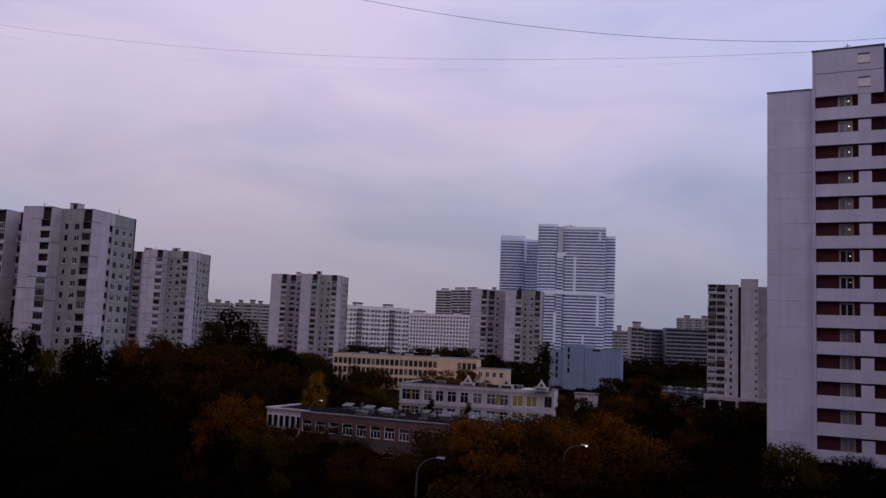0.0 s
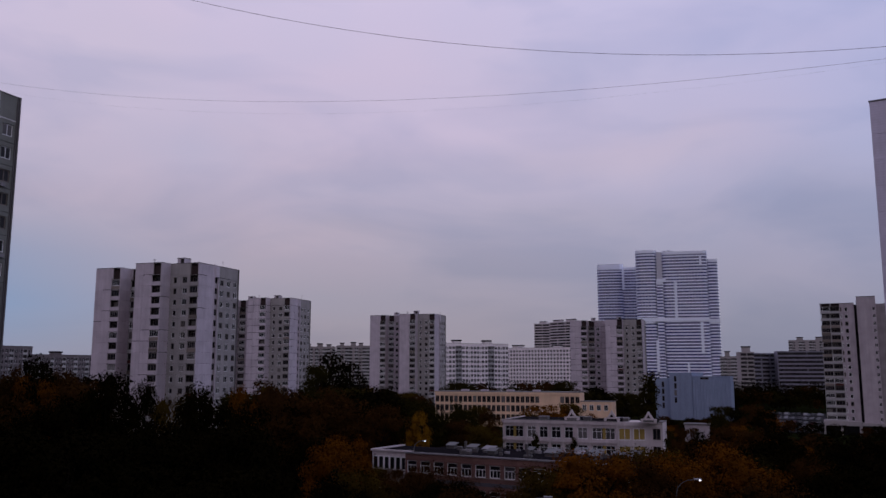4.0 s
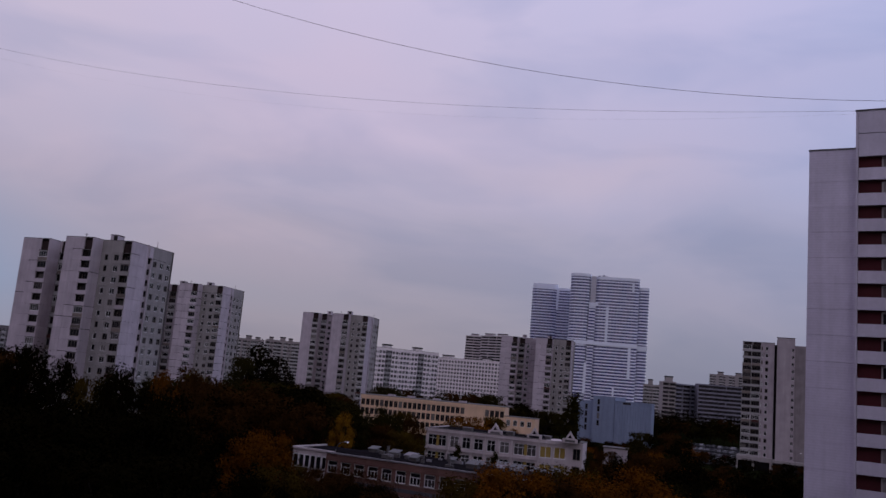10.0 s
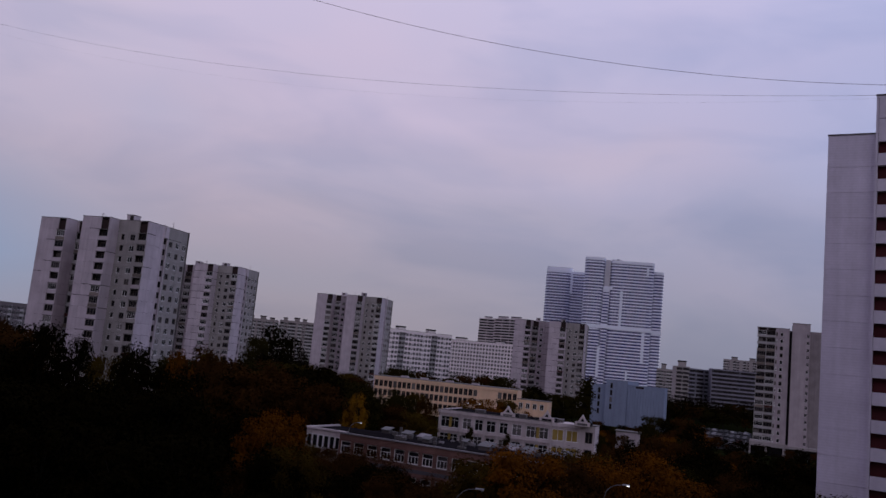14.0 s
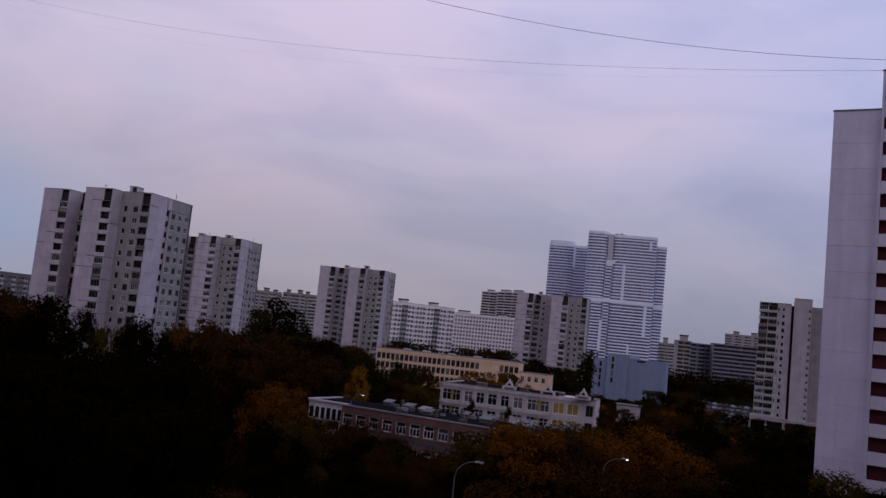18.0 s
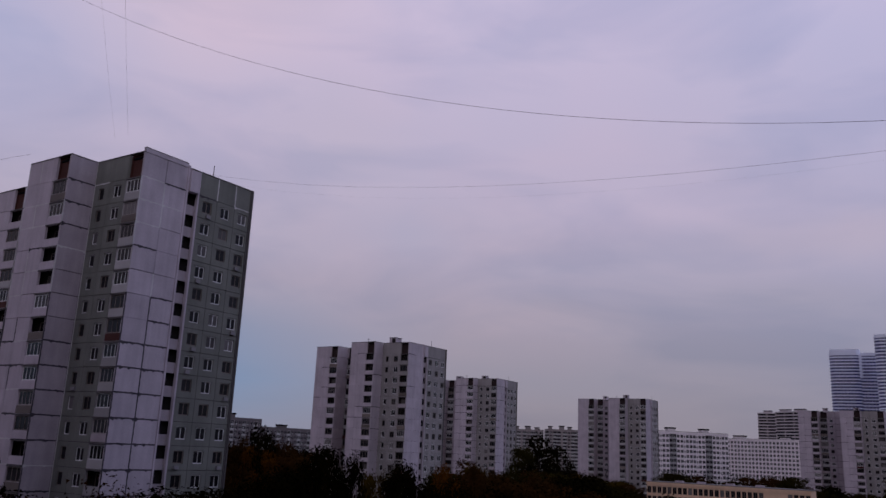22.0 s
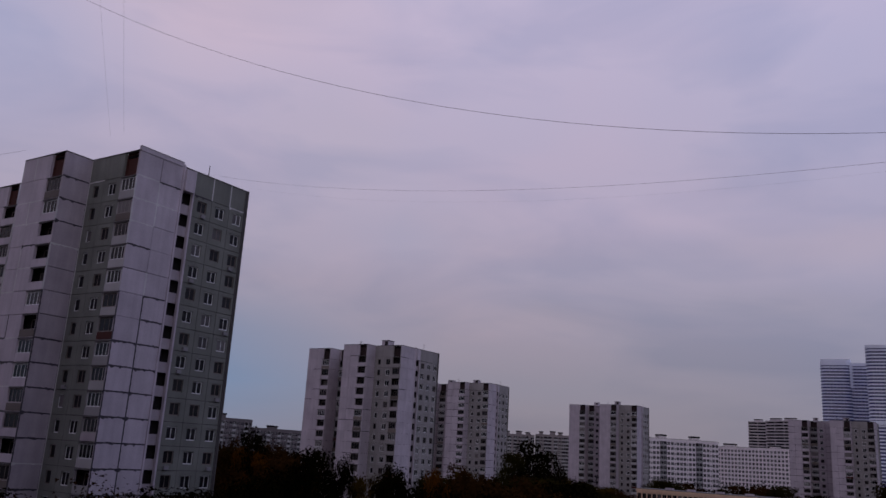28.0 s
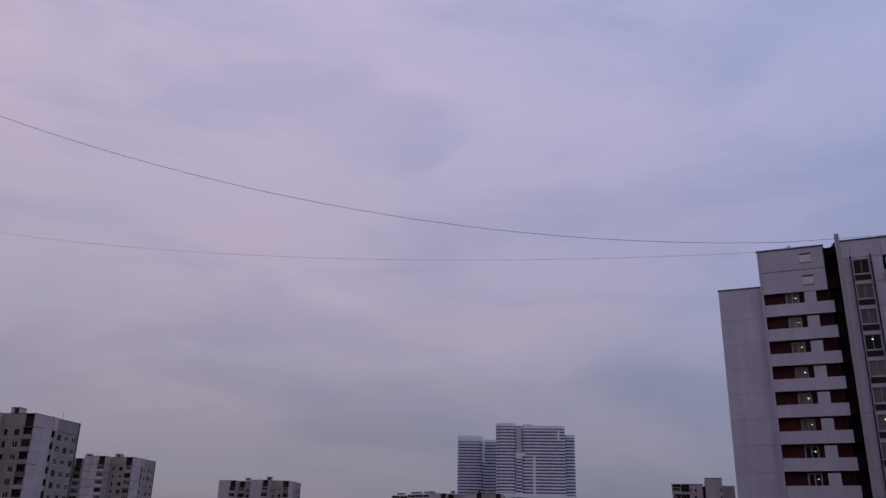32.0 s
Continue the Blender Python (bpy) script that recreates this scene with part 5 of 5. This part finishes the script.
def tree_parts(seed, hue, leaves, wide, leaf, tall=False):
    """Trunk and limbs, and a crown of small leaf tufts in uneven clumps; unit height about 10 m."""
    rng = random.Random(seed)
    v, f = [], []
    tube(v, f, (0, 0, -0.5), (rng.uniform(-0.2, 0.2), rng.uniform(-0.2, 0.2), 3.2), 0.30, 0.2, 7)
    tube(v, f, (0, 0, 3.1), (rng.uniform(-0.4, 0.4), rng.uniform(-0.4, 0.4), 7.6), 0.2, 0.06, 6)
    clumps = []
    for i in range(rng.randint(34, 42)):
        g, hgt = rng.uniform(0, 6.28), rng.uniform(2.6, 9.2)
        span = wide * (0.35 + 0.65 * math.sin(math.pi * min(1, (hgt - 1.2) / 8.6)) ** (0.5 if not tall else 1.2)) * rng.uniform(0.5, 1.0)
        if tall:
            span *= 0.6
        c = Vector((span * math.cos(g), span * math.sin(g), hgt))
        clumps.append((c, rng.uniform(0.5, 1.25) * (0.8 if tall else 1.0)))
        if i % 2 == 0:
            tube(v, f, (0, 0, min(hgt * 0.65, 6.5)), tuple(c), 0.085, 0.02, 4)
    clumps.append((Vector((0, 0, 9.0)), 1.0))
    clumps.append((Vector((0, 0, 6.5)), 1.6))
    trunk = mesh_of("trunk", v, f, M_bark)
    n = leaves
    pick = np.random.RandomState(seed)
    idx = pick.randint(0, len(clumps), n)
    cen = np.array([tuple(c) for c, r in clumps])[idx]
    rad = np.array([r for c, r in clumps])[idx]
    d = pick.normal(size=(n, 3))
    d /= np.linalg.norm(d, axis=1)[:, None]
    pos = cen + d * (rad * pick.uniform(0.35, 1.12, n) ** 0.6)[:, None] * np.array([1.15, 1.15, 0.8])
    pos += 0.16 * pick.normal(size=(n, 3))
    out = pos - np.array([0, 0, 4.6])
    out /= np.linalg.norm(out, axis=1)[:, None]
    face = 0.6 * d + 0.6 * out + np.array([0, 0, 0.15]) + 0.42 * pick.normal(size=(n, 3))
    face /= np.linalg.norm(face, axis=1)[:, None]
    a = np.cross(face, pick.normal(size=(n, 3)))
    a /= np.linalg.norm(a, axis=1)[:, None]
    b = np.cross(face, a)
    s = (leaf * pick.uniform(0.6, 1.4, n))[:, None]
    pos[:, 2] *= 9.8 / np.percentile(pos[:, 2], 99.5)
    tri = np.stack([pos - a * s, pos + a * s * 0.6 - b * s * 0.8, pos + a * s * 0.7 + b * s * 0.8], axis=1).reshape(-1, 3)
    crown = mesh_of("crown", tri.tolist(), np.arange(3 * n).reshape(-1, 3).tolist(), LEAVES[hue])
    return trunk, crown


TREES = {}
for reach, leaves, leaf in (("near", 13000, 0.105), ("mid", 6000, 0.15), ("far", 2600, 0.22)):
    for hue, seeds, wide in (("green", (1, 2), 3.4), ("olive", (4, 5), 3.3), ("orange", (6, 7, 17), 3.7), ("yellow", (21,), 3.0), ("brown", (8, 9), 3.3), ("black", (10, 11, 12), 3.5)):
        TREES[hue, reach] = [tree_parts(s, hue, int(leaves * (0.8 if hue == "brown" else 0.55 if hue == "black" else 1.2 if hue == "orange" else 1.0)), wide, leaf * (1.25 if hue == "black" else 0.9 if hue == "orange" else 1.0)) for s in seeds]
    TREES["poplar", reach] = [tree_parts(s, "green", leaves * 2 // 3, 1.7, leaf, True) for s in (13, 14)]
    TREES["bare", reach] = [tree_parts(s, "brown", leaves // 8, 3.0, leaf) for s in (15, 16)]
SAID = {"green": "broad tree with dull green leaves", "olive": "tree turning from green to yellow", "orange": "broad tree with orange autumn leaves", "yellow": "small tree with bright yellow-orange leaves", "brown": "tree with thinning brown autumn leaves",
        "black": "dense green tree with deep shade put into its leaf colour", "poplar": "narrow upright green tree", "bare": "nearly bare tree with fine branches"}
planter = random.Random(77)


DISTANT = []


def tree(kind_name, az, r, tip, wide=1.0):
    """A tree at that bearing and distance whose tip stands at the height tip."""
    x, y = at(az, r)
    z = ground_z(x, y)
    s = (tip - z) / 10.0
    trunk, crown = planter.choice(TREES[kind_name, "near" if r < 105 else "mid" if r < 200 else "far"])
    turn = planter.uniform(0, 360)
    if r > 225:
        m = np.array(pose(x, y, z, 0, 0, turn)) @ np.diag((s * wide, s * wide, s, 1.0))
        for me in (trunk, crown):
            co = np.array([p.co for p in me.vertices])
            DISTANT.append((co @ m[:3, :3].T + m[:3, 3], [tuple(p.vertices) for p in me.polygons], me.materials[0]))
        return None
    t = root("tree", x, y, z, turn, SAID[kind_name], "tree", "trees between the blocks")
    t.scale = (s * wide, s * wide, s)
    put("trunk", trunk, t)
    put("crown", crown, t)
    return t


def belt(kinds, az0, az1, r0, r1, tip0, tip1, n, wide=1.0):
    for i in range(n):
        u = (i + planter.uniform(0.1, 0.9)) / n
        tree(planter.choice(kinds), az0 + (az1 - az0) * u, planter.uniform(r0, r1), planter.uniform(tip0, tip1), wide * planter.uniform(0.85, 1.2))


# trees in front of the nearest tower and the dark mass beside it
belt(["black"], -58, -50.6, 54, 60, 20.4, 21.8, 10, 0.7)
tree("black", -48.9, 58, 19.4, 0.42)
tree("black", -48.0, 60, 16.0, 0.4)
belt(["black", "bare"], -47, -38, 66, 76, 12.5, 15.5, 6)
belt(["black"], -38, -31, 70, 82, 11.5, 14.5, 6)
belt(["brown", "black", "olive", "black"], -33, -26, 130, 190, 15.5, 17.5, 9)
tree("black", -29.9, 150, 20.6, 0.45)
tree("brown", -31.2, 150, 18.8, 0.55)
tree("brown", -28.7, 152, 18.4, 0.55)
tree("brown", -9.8, 92, 8.4, 0.75)
tree("olive", -8.7, 91, 8.0, 0.75)
tree("brown", -7.6, 90, 7.9, 0.75)
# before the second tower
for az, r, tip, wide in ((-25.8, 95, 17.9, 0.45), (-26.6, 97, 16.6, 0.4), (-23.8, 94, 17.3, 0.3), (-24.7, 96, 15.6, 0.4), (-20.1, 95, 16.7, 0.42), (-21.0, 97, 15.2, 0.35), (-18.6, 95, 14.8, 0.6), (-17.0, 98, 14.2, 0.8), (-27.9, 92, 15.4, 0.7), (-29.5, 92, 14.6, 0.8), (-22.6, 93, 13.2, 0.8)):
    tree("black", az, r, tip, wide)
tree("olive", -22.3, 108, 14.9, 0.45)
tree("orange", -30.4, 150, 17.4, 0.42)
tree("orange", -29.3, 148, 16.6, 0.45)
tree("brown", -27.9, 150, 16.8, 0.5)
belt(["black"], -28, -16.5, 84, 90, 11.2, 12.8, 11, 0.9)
tree("poplar", -20.6, 120, 15.2)
belt(["brown", "black", "green", "black"], -18, -8, 125, 185, 12.0, 15.2, 17)
tree("black", -11.5, 300, 25.0, 0.62)
tree("black", -10.2, 310, 21.5, 0.7)
tree("green", -12.6, 296, 20.0, 0.7)
belt(["green", "brown", "olive"], -15, -4.9, 200, 280, 10.5, 13.4, 16)
belt(["green", "brown"], -4.2, 5.5, 330, 405, 10.5, 13.5, 14)
belt(["green", "black"], 5.0, 9.4, 290, 330, 8.6, 11.2, 10)
tree("poplar", 10.0, 270, 17.6, 1.0)
tree("black", 6.6, 300, 12.4, 0.6)
# middle distance, between the schools
belt(["green", "brown", "olive"], -9.5, -4.8, 130, 170, 9.5, 13.0, 9)
belt(["green", "brown", "olive"], -4.6, -0.6, 135, 180, 7.5, 9.8, 7)
tree("green", -2.4, 165, 10.6, 0.8)
tree("brown", -0.9, 170, 10.4, 0.8)
tree("yellow", -5.6, 128, 11.9, 0.5)
tree("yellow", -6.1, 132, 10.6, 0.45)
tree("olive", -1.6, 190, 10.2, 0.8)
tree("poplar", -3.0, 200, 10.8, 1.2)
belt(["orange", "brown", "olive"], 1.0, 6.5, 205, 235, 6.5, 9.4, 9)
belt(["brown", "orange", "green"], 10.5, 12.0, 150, 210, 4.6, 6.4, 5)
belt(["brown", "orange", "green"], 12.0, 14.2, 120, 200, 4.0, 5.6, 6)
belt(["brown", "green", "black"], 11.4, 15.2, 205, 228, 2.8, 4.4, 7)
belt(["brown", "orange", "green"], 14.2, 17.4, 150, 260, 5.5, 8.5, 11)
belt(["brown", "green", "black"], 13, 16.5, 85, 140, 6.5, 10.5, 7)
belt(["black", "black", "brown"], 16.5, 24, 85, 140, 6.0, 10.0, 14)
belt(["green", "brown", "black"], 14.5, 22, 430, 560, 6.0, 9.5, 24)
belt(["black", "brown"], 16.4, 20.3, 316, 336, -3.2, 0.6, 16, 1.2)
belt(["green", "brown", "black"], 15.2, 20.6, 432, 480, 3.0, 7.5, 26, 1.3)
for az, r, tip in ((2.35, 163, 6.0), (4.9, 160, 5.6), (11.2, 155, 7.6)):
    tree("poplar", az, r, tip, 0.9)
# nearest trees, below the camera
tree("brown", 11.0, 61, 9.7, 1.0)
tree("black", 12.6, 62, 8.8, 0.9)
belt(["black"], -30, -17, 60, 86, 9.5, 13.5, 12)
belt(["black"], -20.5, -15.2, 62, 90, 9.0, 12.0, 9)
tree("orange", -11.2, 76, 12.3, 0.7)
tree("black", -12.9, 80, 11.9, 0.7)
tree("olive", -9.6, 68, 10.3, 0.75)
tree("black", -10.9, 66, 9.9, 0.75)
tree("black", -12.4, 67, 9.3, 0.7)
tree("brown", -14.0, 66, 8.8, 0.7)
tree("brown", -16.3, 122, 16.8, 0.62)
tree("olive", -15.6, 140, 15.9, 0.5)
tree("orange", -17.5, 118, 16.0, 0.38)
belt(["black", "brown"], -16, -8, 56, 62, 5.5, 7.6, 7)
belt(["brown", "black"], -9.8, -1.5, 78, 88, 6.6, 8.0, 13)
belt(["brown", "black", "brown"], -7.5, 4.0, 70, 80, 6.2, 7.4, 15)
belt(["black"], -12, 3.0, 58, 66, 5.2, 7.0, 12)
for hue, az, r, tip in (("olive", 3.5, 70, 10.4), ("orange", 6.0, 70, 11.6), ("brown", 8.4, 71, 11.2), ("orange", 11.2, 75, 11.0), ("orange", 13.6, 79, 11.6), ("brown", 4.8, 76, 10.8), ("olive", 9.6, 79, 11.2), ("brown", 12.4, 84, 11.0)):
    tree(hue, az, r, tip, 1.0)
# near belts added to blacken the lower edge, like crowns in shade
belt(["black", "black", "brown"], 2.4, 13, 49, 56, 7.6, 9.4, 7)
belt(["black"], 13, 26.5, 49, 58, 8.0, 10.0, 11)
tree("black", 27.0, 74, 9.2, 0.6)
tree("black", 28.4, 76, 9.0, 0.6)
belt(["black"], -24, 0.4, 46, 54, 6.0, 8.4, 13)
belt(["black"], 15, 25.4, 88, 125, 6.0, 10.2, 16)
belt(["black", "brown"], 20.2, 25.2, 140, 240, 1.5, 5.0, 18, 1.3)
belt(["black"], 21.0, 26.5, 250, 320, -3.0, -0.5, 14, 1.6)
belt(["brown", "orange"], 14.5, 17.0, 72, 86, 8.5, 10.6, 3)
belt(["black"], 17.5, 24.6, 66, 86, 7.5, 10.2, 10)
tree("olive", 25.9, 72, 10.6, 0.75)
belt(["black"], 27.2, 33, 72, 84, 7.5, 10.2, 11, 0.7)
belt(["black"], -57.5, -51.0, 56, 58, 20.7, 21.5, 14, 0.75)
# low trees before the blue block, bushes before the car park
belt(["brown", "green", "black"], 10.6, 15.0, 238, 244, 4.2, 5.8, 12)
for hue, az, r, tip in (("black", 15.7, 205, 9.6), ("brown", 16.4, 200, 10.6), ("black", 17.1, 195, 9.8)):
    tree(hue, az, r, tip, 0.9)
belt(["brown", "black", "orange"], 16.8, 20.2, 140, 190, 4.5, 6.2, 11, 1.2)
# thin trees before the kindergarten
for hue, az, r, tip in (("bare", -4.7, 93, 8.3), ("bare", -3.6, 91, 8.0), ("brown", -5.3, 93, 7.8), ("bare", -2.6, 90, 7.9), ("bare", -4.1, 92, 7.9)):
    tree(hue, az, r, tip, 0.8)


def distant_trees():
    """The trees too far off to be told apart, joined."""
    mats, v, f, index = [], [], [], []
    for co, faces, mat in DISTANT:
        if mat not in mats:
            mats.append(mat)
        k = len(v)
        v += co.tolist()
        f += [tuple(i + k for i in q) for q in faces]
        index += [mats.index(mat)] * len(faces)
    me = mesh_of("distant_trees", v, f)
    for mat in mats:
        me.materials.append(mat)
    me.polygons.foreach_set("material_index", index)
    tagged(put("distant_trees", me), "green and brown trees among the farther blocks", "trees", kind="stuff")


distant_trees()


def far_woods():
    rng = np.random.RandomState(5)
    n = 200000
    az = np.radians(rng.uniform(-60, 40, n))
    r = 430 + 900 * rng.uniform(0, 1, n) ** 1.6
    top = 8 + 2.5 * np.sin(az * 57 + r * 0.05) + 2 * np.sin(az * 173 + r * 0.11) + rng.uniform(-1, 1, n)
    z = top * rng.uniform(0.1, 1, n) ** 0.5
    pos = np.stack([r * np.sin(az), r * np.cos(az), z], axis=1)
    a = rng.normal(size=(n, 3))
    a /= np.linalg.norm(a, axis=1)[:, None]
    b = np.cross(a, rng.normal(size=(n, 3)))
    b /= np.linalg.norm(b, axis=1)[:, None]
    s = rng.uniform(0.25, 0.62, n)[:, None]
    tri = np.stack([pos - a * s, pos + a * s * 0.6 - b * s * 0.8, pos + a * s * 0.7 + b * s * 0.8], axis=1).reshape(-1, 3)
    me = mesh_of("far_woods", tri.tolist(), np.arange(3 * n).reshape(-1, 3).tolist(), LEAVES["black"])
    tagged(put("far_woods", me), "dark tree crowns between the far blocks", "woods", kind="stuff")


far_woods()


# ---- street lamps, cars ----
def street_lamp(az, r, height, arm, turn, lit):
    x, y = at(az, r)
    z = ground_z(x, y)
    t = root("street_lamp", x, y, z, turn, "grey steel street lamp with one curved arm, " + ("lit" if lit else "unlit"), "street lamp", "street lamps")
    v, f = [], []
    tube(v, f, (0, 0, -0.3), (0, 0, height - 1.0), 0.085, 0.05, 8)
    put("pole", mesh_of("pole", v, f, M_metal), t)
    v, f = [], []
    pts = [(0, 0, height - 1.02), (0.12, 0, height - 0.55), (0.45, 0, height - 0.2), (arm * 0.6, 0, height - 0.02), (arm, 0, height + 0.06)]
    for a, b in zip(pts, pts[1:]):
        tube(v, f, a, b, 0.035, 0.03, 6)
    put("arm", mesh_of("arm", v, f, M_metal), t)
    hd = put("head", boxes_mesh("head", [(arm - 0.05, arm + 0.5, -0.09, 0.09, height + 0.03, height + 0.12)], M_parapet), t)
    put("lens", boxes_mesh("lens", [(arm + 0.3, arm + 0.46, -0.06, 0.06, height - 0.03, height + 0.02)], M_whitelamp if lit else M_parapet), hd)


street_lamp(1.4, 55, 9.95, 1.3, -5, False)
street_lamp(11.35, 66, 9.9, 1.4, 0, True)
street_lamp(-5.95, 118, 8.2, 1.2, 10, True)
street_lamp(24.0, 318, 8.2, 1.4, -20, True)
street_lamp(1.6, 215, 8.0, 1.4, -20, True)
street_lamp(2.4, 214, 8.0, 1.4, -20, True)




def car(az, r, turn, paint):
    x, y = at(az, r)
    z = ground_z(x, y) + 0.05
    t = root("car", x, y, z, turn, paint.name.replace("_", " ") + " car standing in the car park", "car", "parked cars")
    side = [(-2.1, 0.35), (2.1, 0.35), (2.15, 0.75), (1.3, 0.92), (0.7, 1.42), (-0.9, 1.45), (-1.6, 0.95), (-2.15, 0.85)]

    def shell():
        n = len(side)
        v = [(a, -0.85, c) for a, c in side] + [(a, 0.85, c) for a, c in side]
        return mesh_of("body", v, [tuple(range(n)), tuple(range(2 * n - 1, n - 1, -1))] + [(i, n + i, n + (i + 1) % n, (i + 1) % n) for i in range(n)], paint)
    put("body", cached(("car", paint.name), shell), t)
    put("windscreen", cached("car_glass", lambda: boxes_mesh("windscreen", [(-0.85, 0.6, -0.87, 0.87, 1.0, 1.36)], M_glass)), t)
    for wx in (-1.35, 1.35):
        for wy in (-0.8, 0.8):
            def make():
                v, f = [], []
                tube(v, f, (0, -0.1, 0), (0, 0.1, 0), 0.33, 0.33, 12)
                f += [tuple(range(11, -1, -1)), tuple(range(12, 24))]
                return mesh_of("wheel", v, f, M_wire)
            put("wheel", cached("wheel", make), t, pose(wx, wy, 0.33))


PAINTS = [material("white_painted", (0.20, 0.20, 0.22), rough=0.5, vary=0.03, bump=0, spec=0.2), material("silver_painted", (0.09, 0.09, 0.10), rough=0.45, metal=0.3, vary=0.03, bump=0),
          material("dark_painted", (0.03, 0.03, 0.035), rough=0.5, vary=0.03, bump=0, spec=0.2), material("maroon_painted", (0.05, 0.012, 0.012), rough=0.5, vary=0.03, bump=0, spec=0.2)]
parker = random.Random(12)
for row, r in enumerate((352, 366, 382, 400, 418)):
    for i in range(9):
        car(17.2 + i * 0.38 + row * 0.03 + parker.uniform(-0.05, 0.05), r + parker.uniform(-1, 1), -18 + parker.choice((0, 180)) + parker.uniform(-4, 4) + 70, parker.choice(PAINTS + [PAINTS[2]] * 5 + [PAINTS[1], PAINTS[3]]))
lot = []
for az, r in ((16.6, 338), (20.7, 338), (20.7, 430), (16.6, 430)):
    lot.append(at(az, r))
grid_v, grid_f = [], []
for i in range(9):
    for j in range(9):
        a, b = i / 8, j / 8
        x = (lot[0][0] * (1 - a) + lot[1][0] * a) * (1 - b) + (lot[3][0] * (1 - a) + lot[2][0] * a) * b
        y = (lot[0][1] * (1 - a) + lot[1][1] * a) * (1 - b) + (lot[3][1] * (1 - a) + lot[2][1] * a) * b
        grid_v.append((x, y, ground_z(x, y) + 0.3))
for i in range(8):
    for j in range(8):
        k = i * 9 + j
        grid_f.append((k, k + 9, k + 10, k + 1))
tagged(put("car_park", mesh_of("car_park", grid_v, grid_f, M_asphalt)), "worn asphalt car park between trees", "car park", kind="structure")


# ---- cables between the roofs ----
def cable(a, b, sag, thick, label):
    a, b = Vector(a), Vector(b)
    cu = bpy.data.curves.new("cable", "CURVE")
    cu.dimensions, cu.bevel_depth, cu.bevel_resolution = "3D", thick, 1
    s = cu.splines.new("POLY")
    n = 48
    s.points.add(n)
    for i in range(n + 1):
        u = i / n
        p = a.lerp(b, u)
        s.points[i].co = (p.x, p.y, p.z - 4 * sag * u * (1 - u), 1)
    cu.materials.append(M_wire)
    tagged(new("cable", cu), label, "cable", "roof cables")


def strung(az, r, heading, reach, z, slope, bend, thick, label):
    """A cable from a point over one roof, hanging in a parabola along a heading."""
    x, y = at(az, r)
    u, w = math.cos(radians(heading)), math.sin(radians(heading))
    cable((x, y, z), (x + reach * u, y + reach * w, z + slope * reach + bend * reach ** 2), bend * reach ** 2 / 4, thick, label)


strung(29.0, 97, 177, 185, 52.05, -0.0694, 0.00216, 0.023, "black cable hanging between two roofs")
strung(27.3, 95, 156, 182, 50.45, 0.0324, 0.00076, 0.014, "thin cable hanging between two roofs")
strung(27.4, 95.2, 158, 178, 50.2, -0.015, 0.00098, 0.0032, "very thin cable hanging between two roofs")
cable((*at(29.0, 97), 52.05), (*at(45, 96), 49.5), 0.1, 0.02, "black cable running on over the roof")
cable((*at(-46.5, 111), EYE + 34.0), (*at(-66, 150), EYE + 30.0), 2.5, 0.012, "thin cable leaving the tower roof")
cable((*at(-40.8, 98), EYE + 34.3), (-3.5, -2, EYE + 36), 1.5, 0.006, "thin cable leading up from the tower roof")
cable((*at(-41.6, 99), EYE + 34.0), (-6.5, -2, EYE + 36), 1.5, 0.005, "thin cable leading up from the tower roof")
cable((-120, 61, EYE + 32.0), (64, -1.7, EYE + 36.0), 1.5, 0.008, "thin cable leading to the roof overhead")


# ---- the block behind the camera ----
# never in view; its length is stretched to dim the lower fronts opposite
slab("apartment_block", (100, -1.6), (-110, -1.6), 53.0, 18, windows_only(M_light, 3.0), "unseen pale panel block behind the viewpoint, lengthened to block skylight", 90)
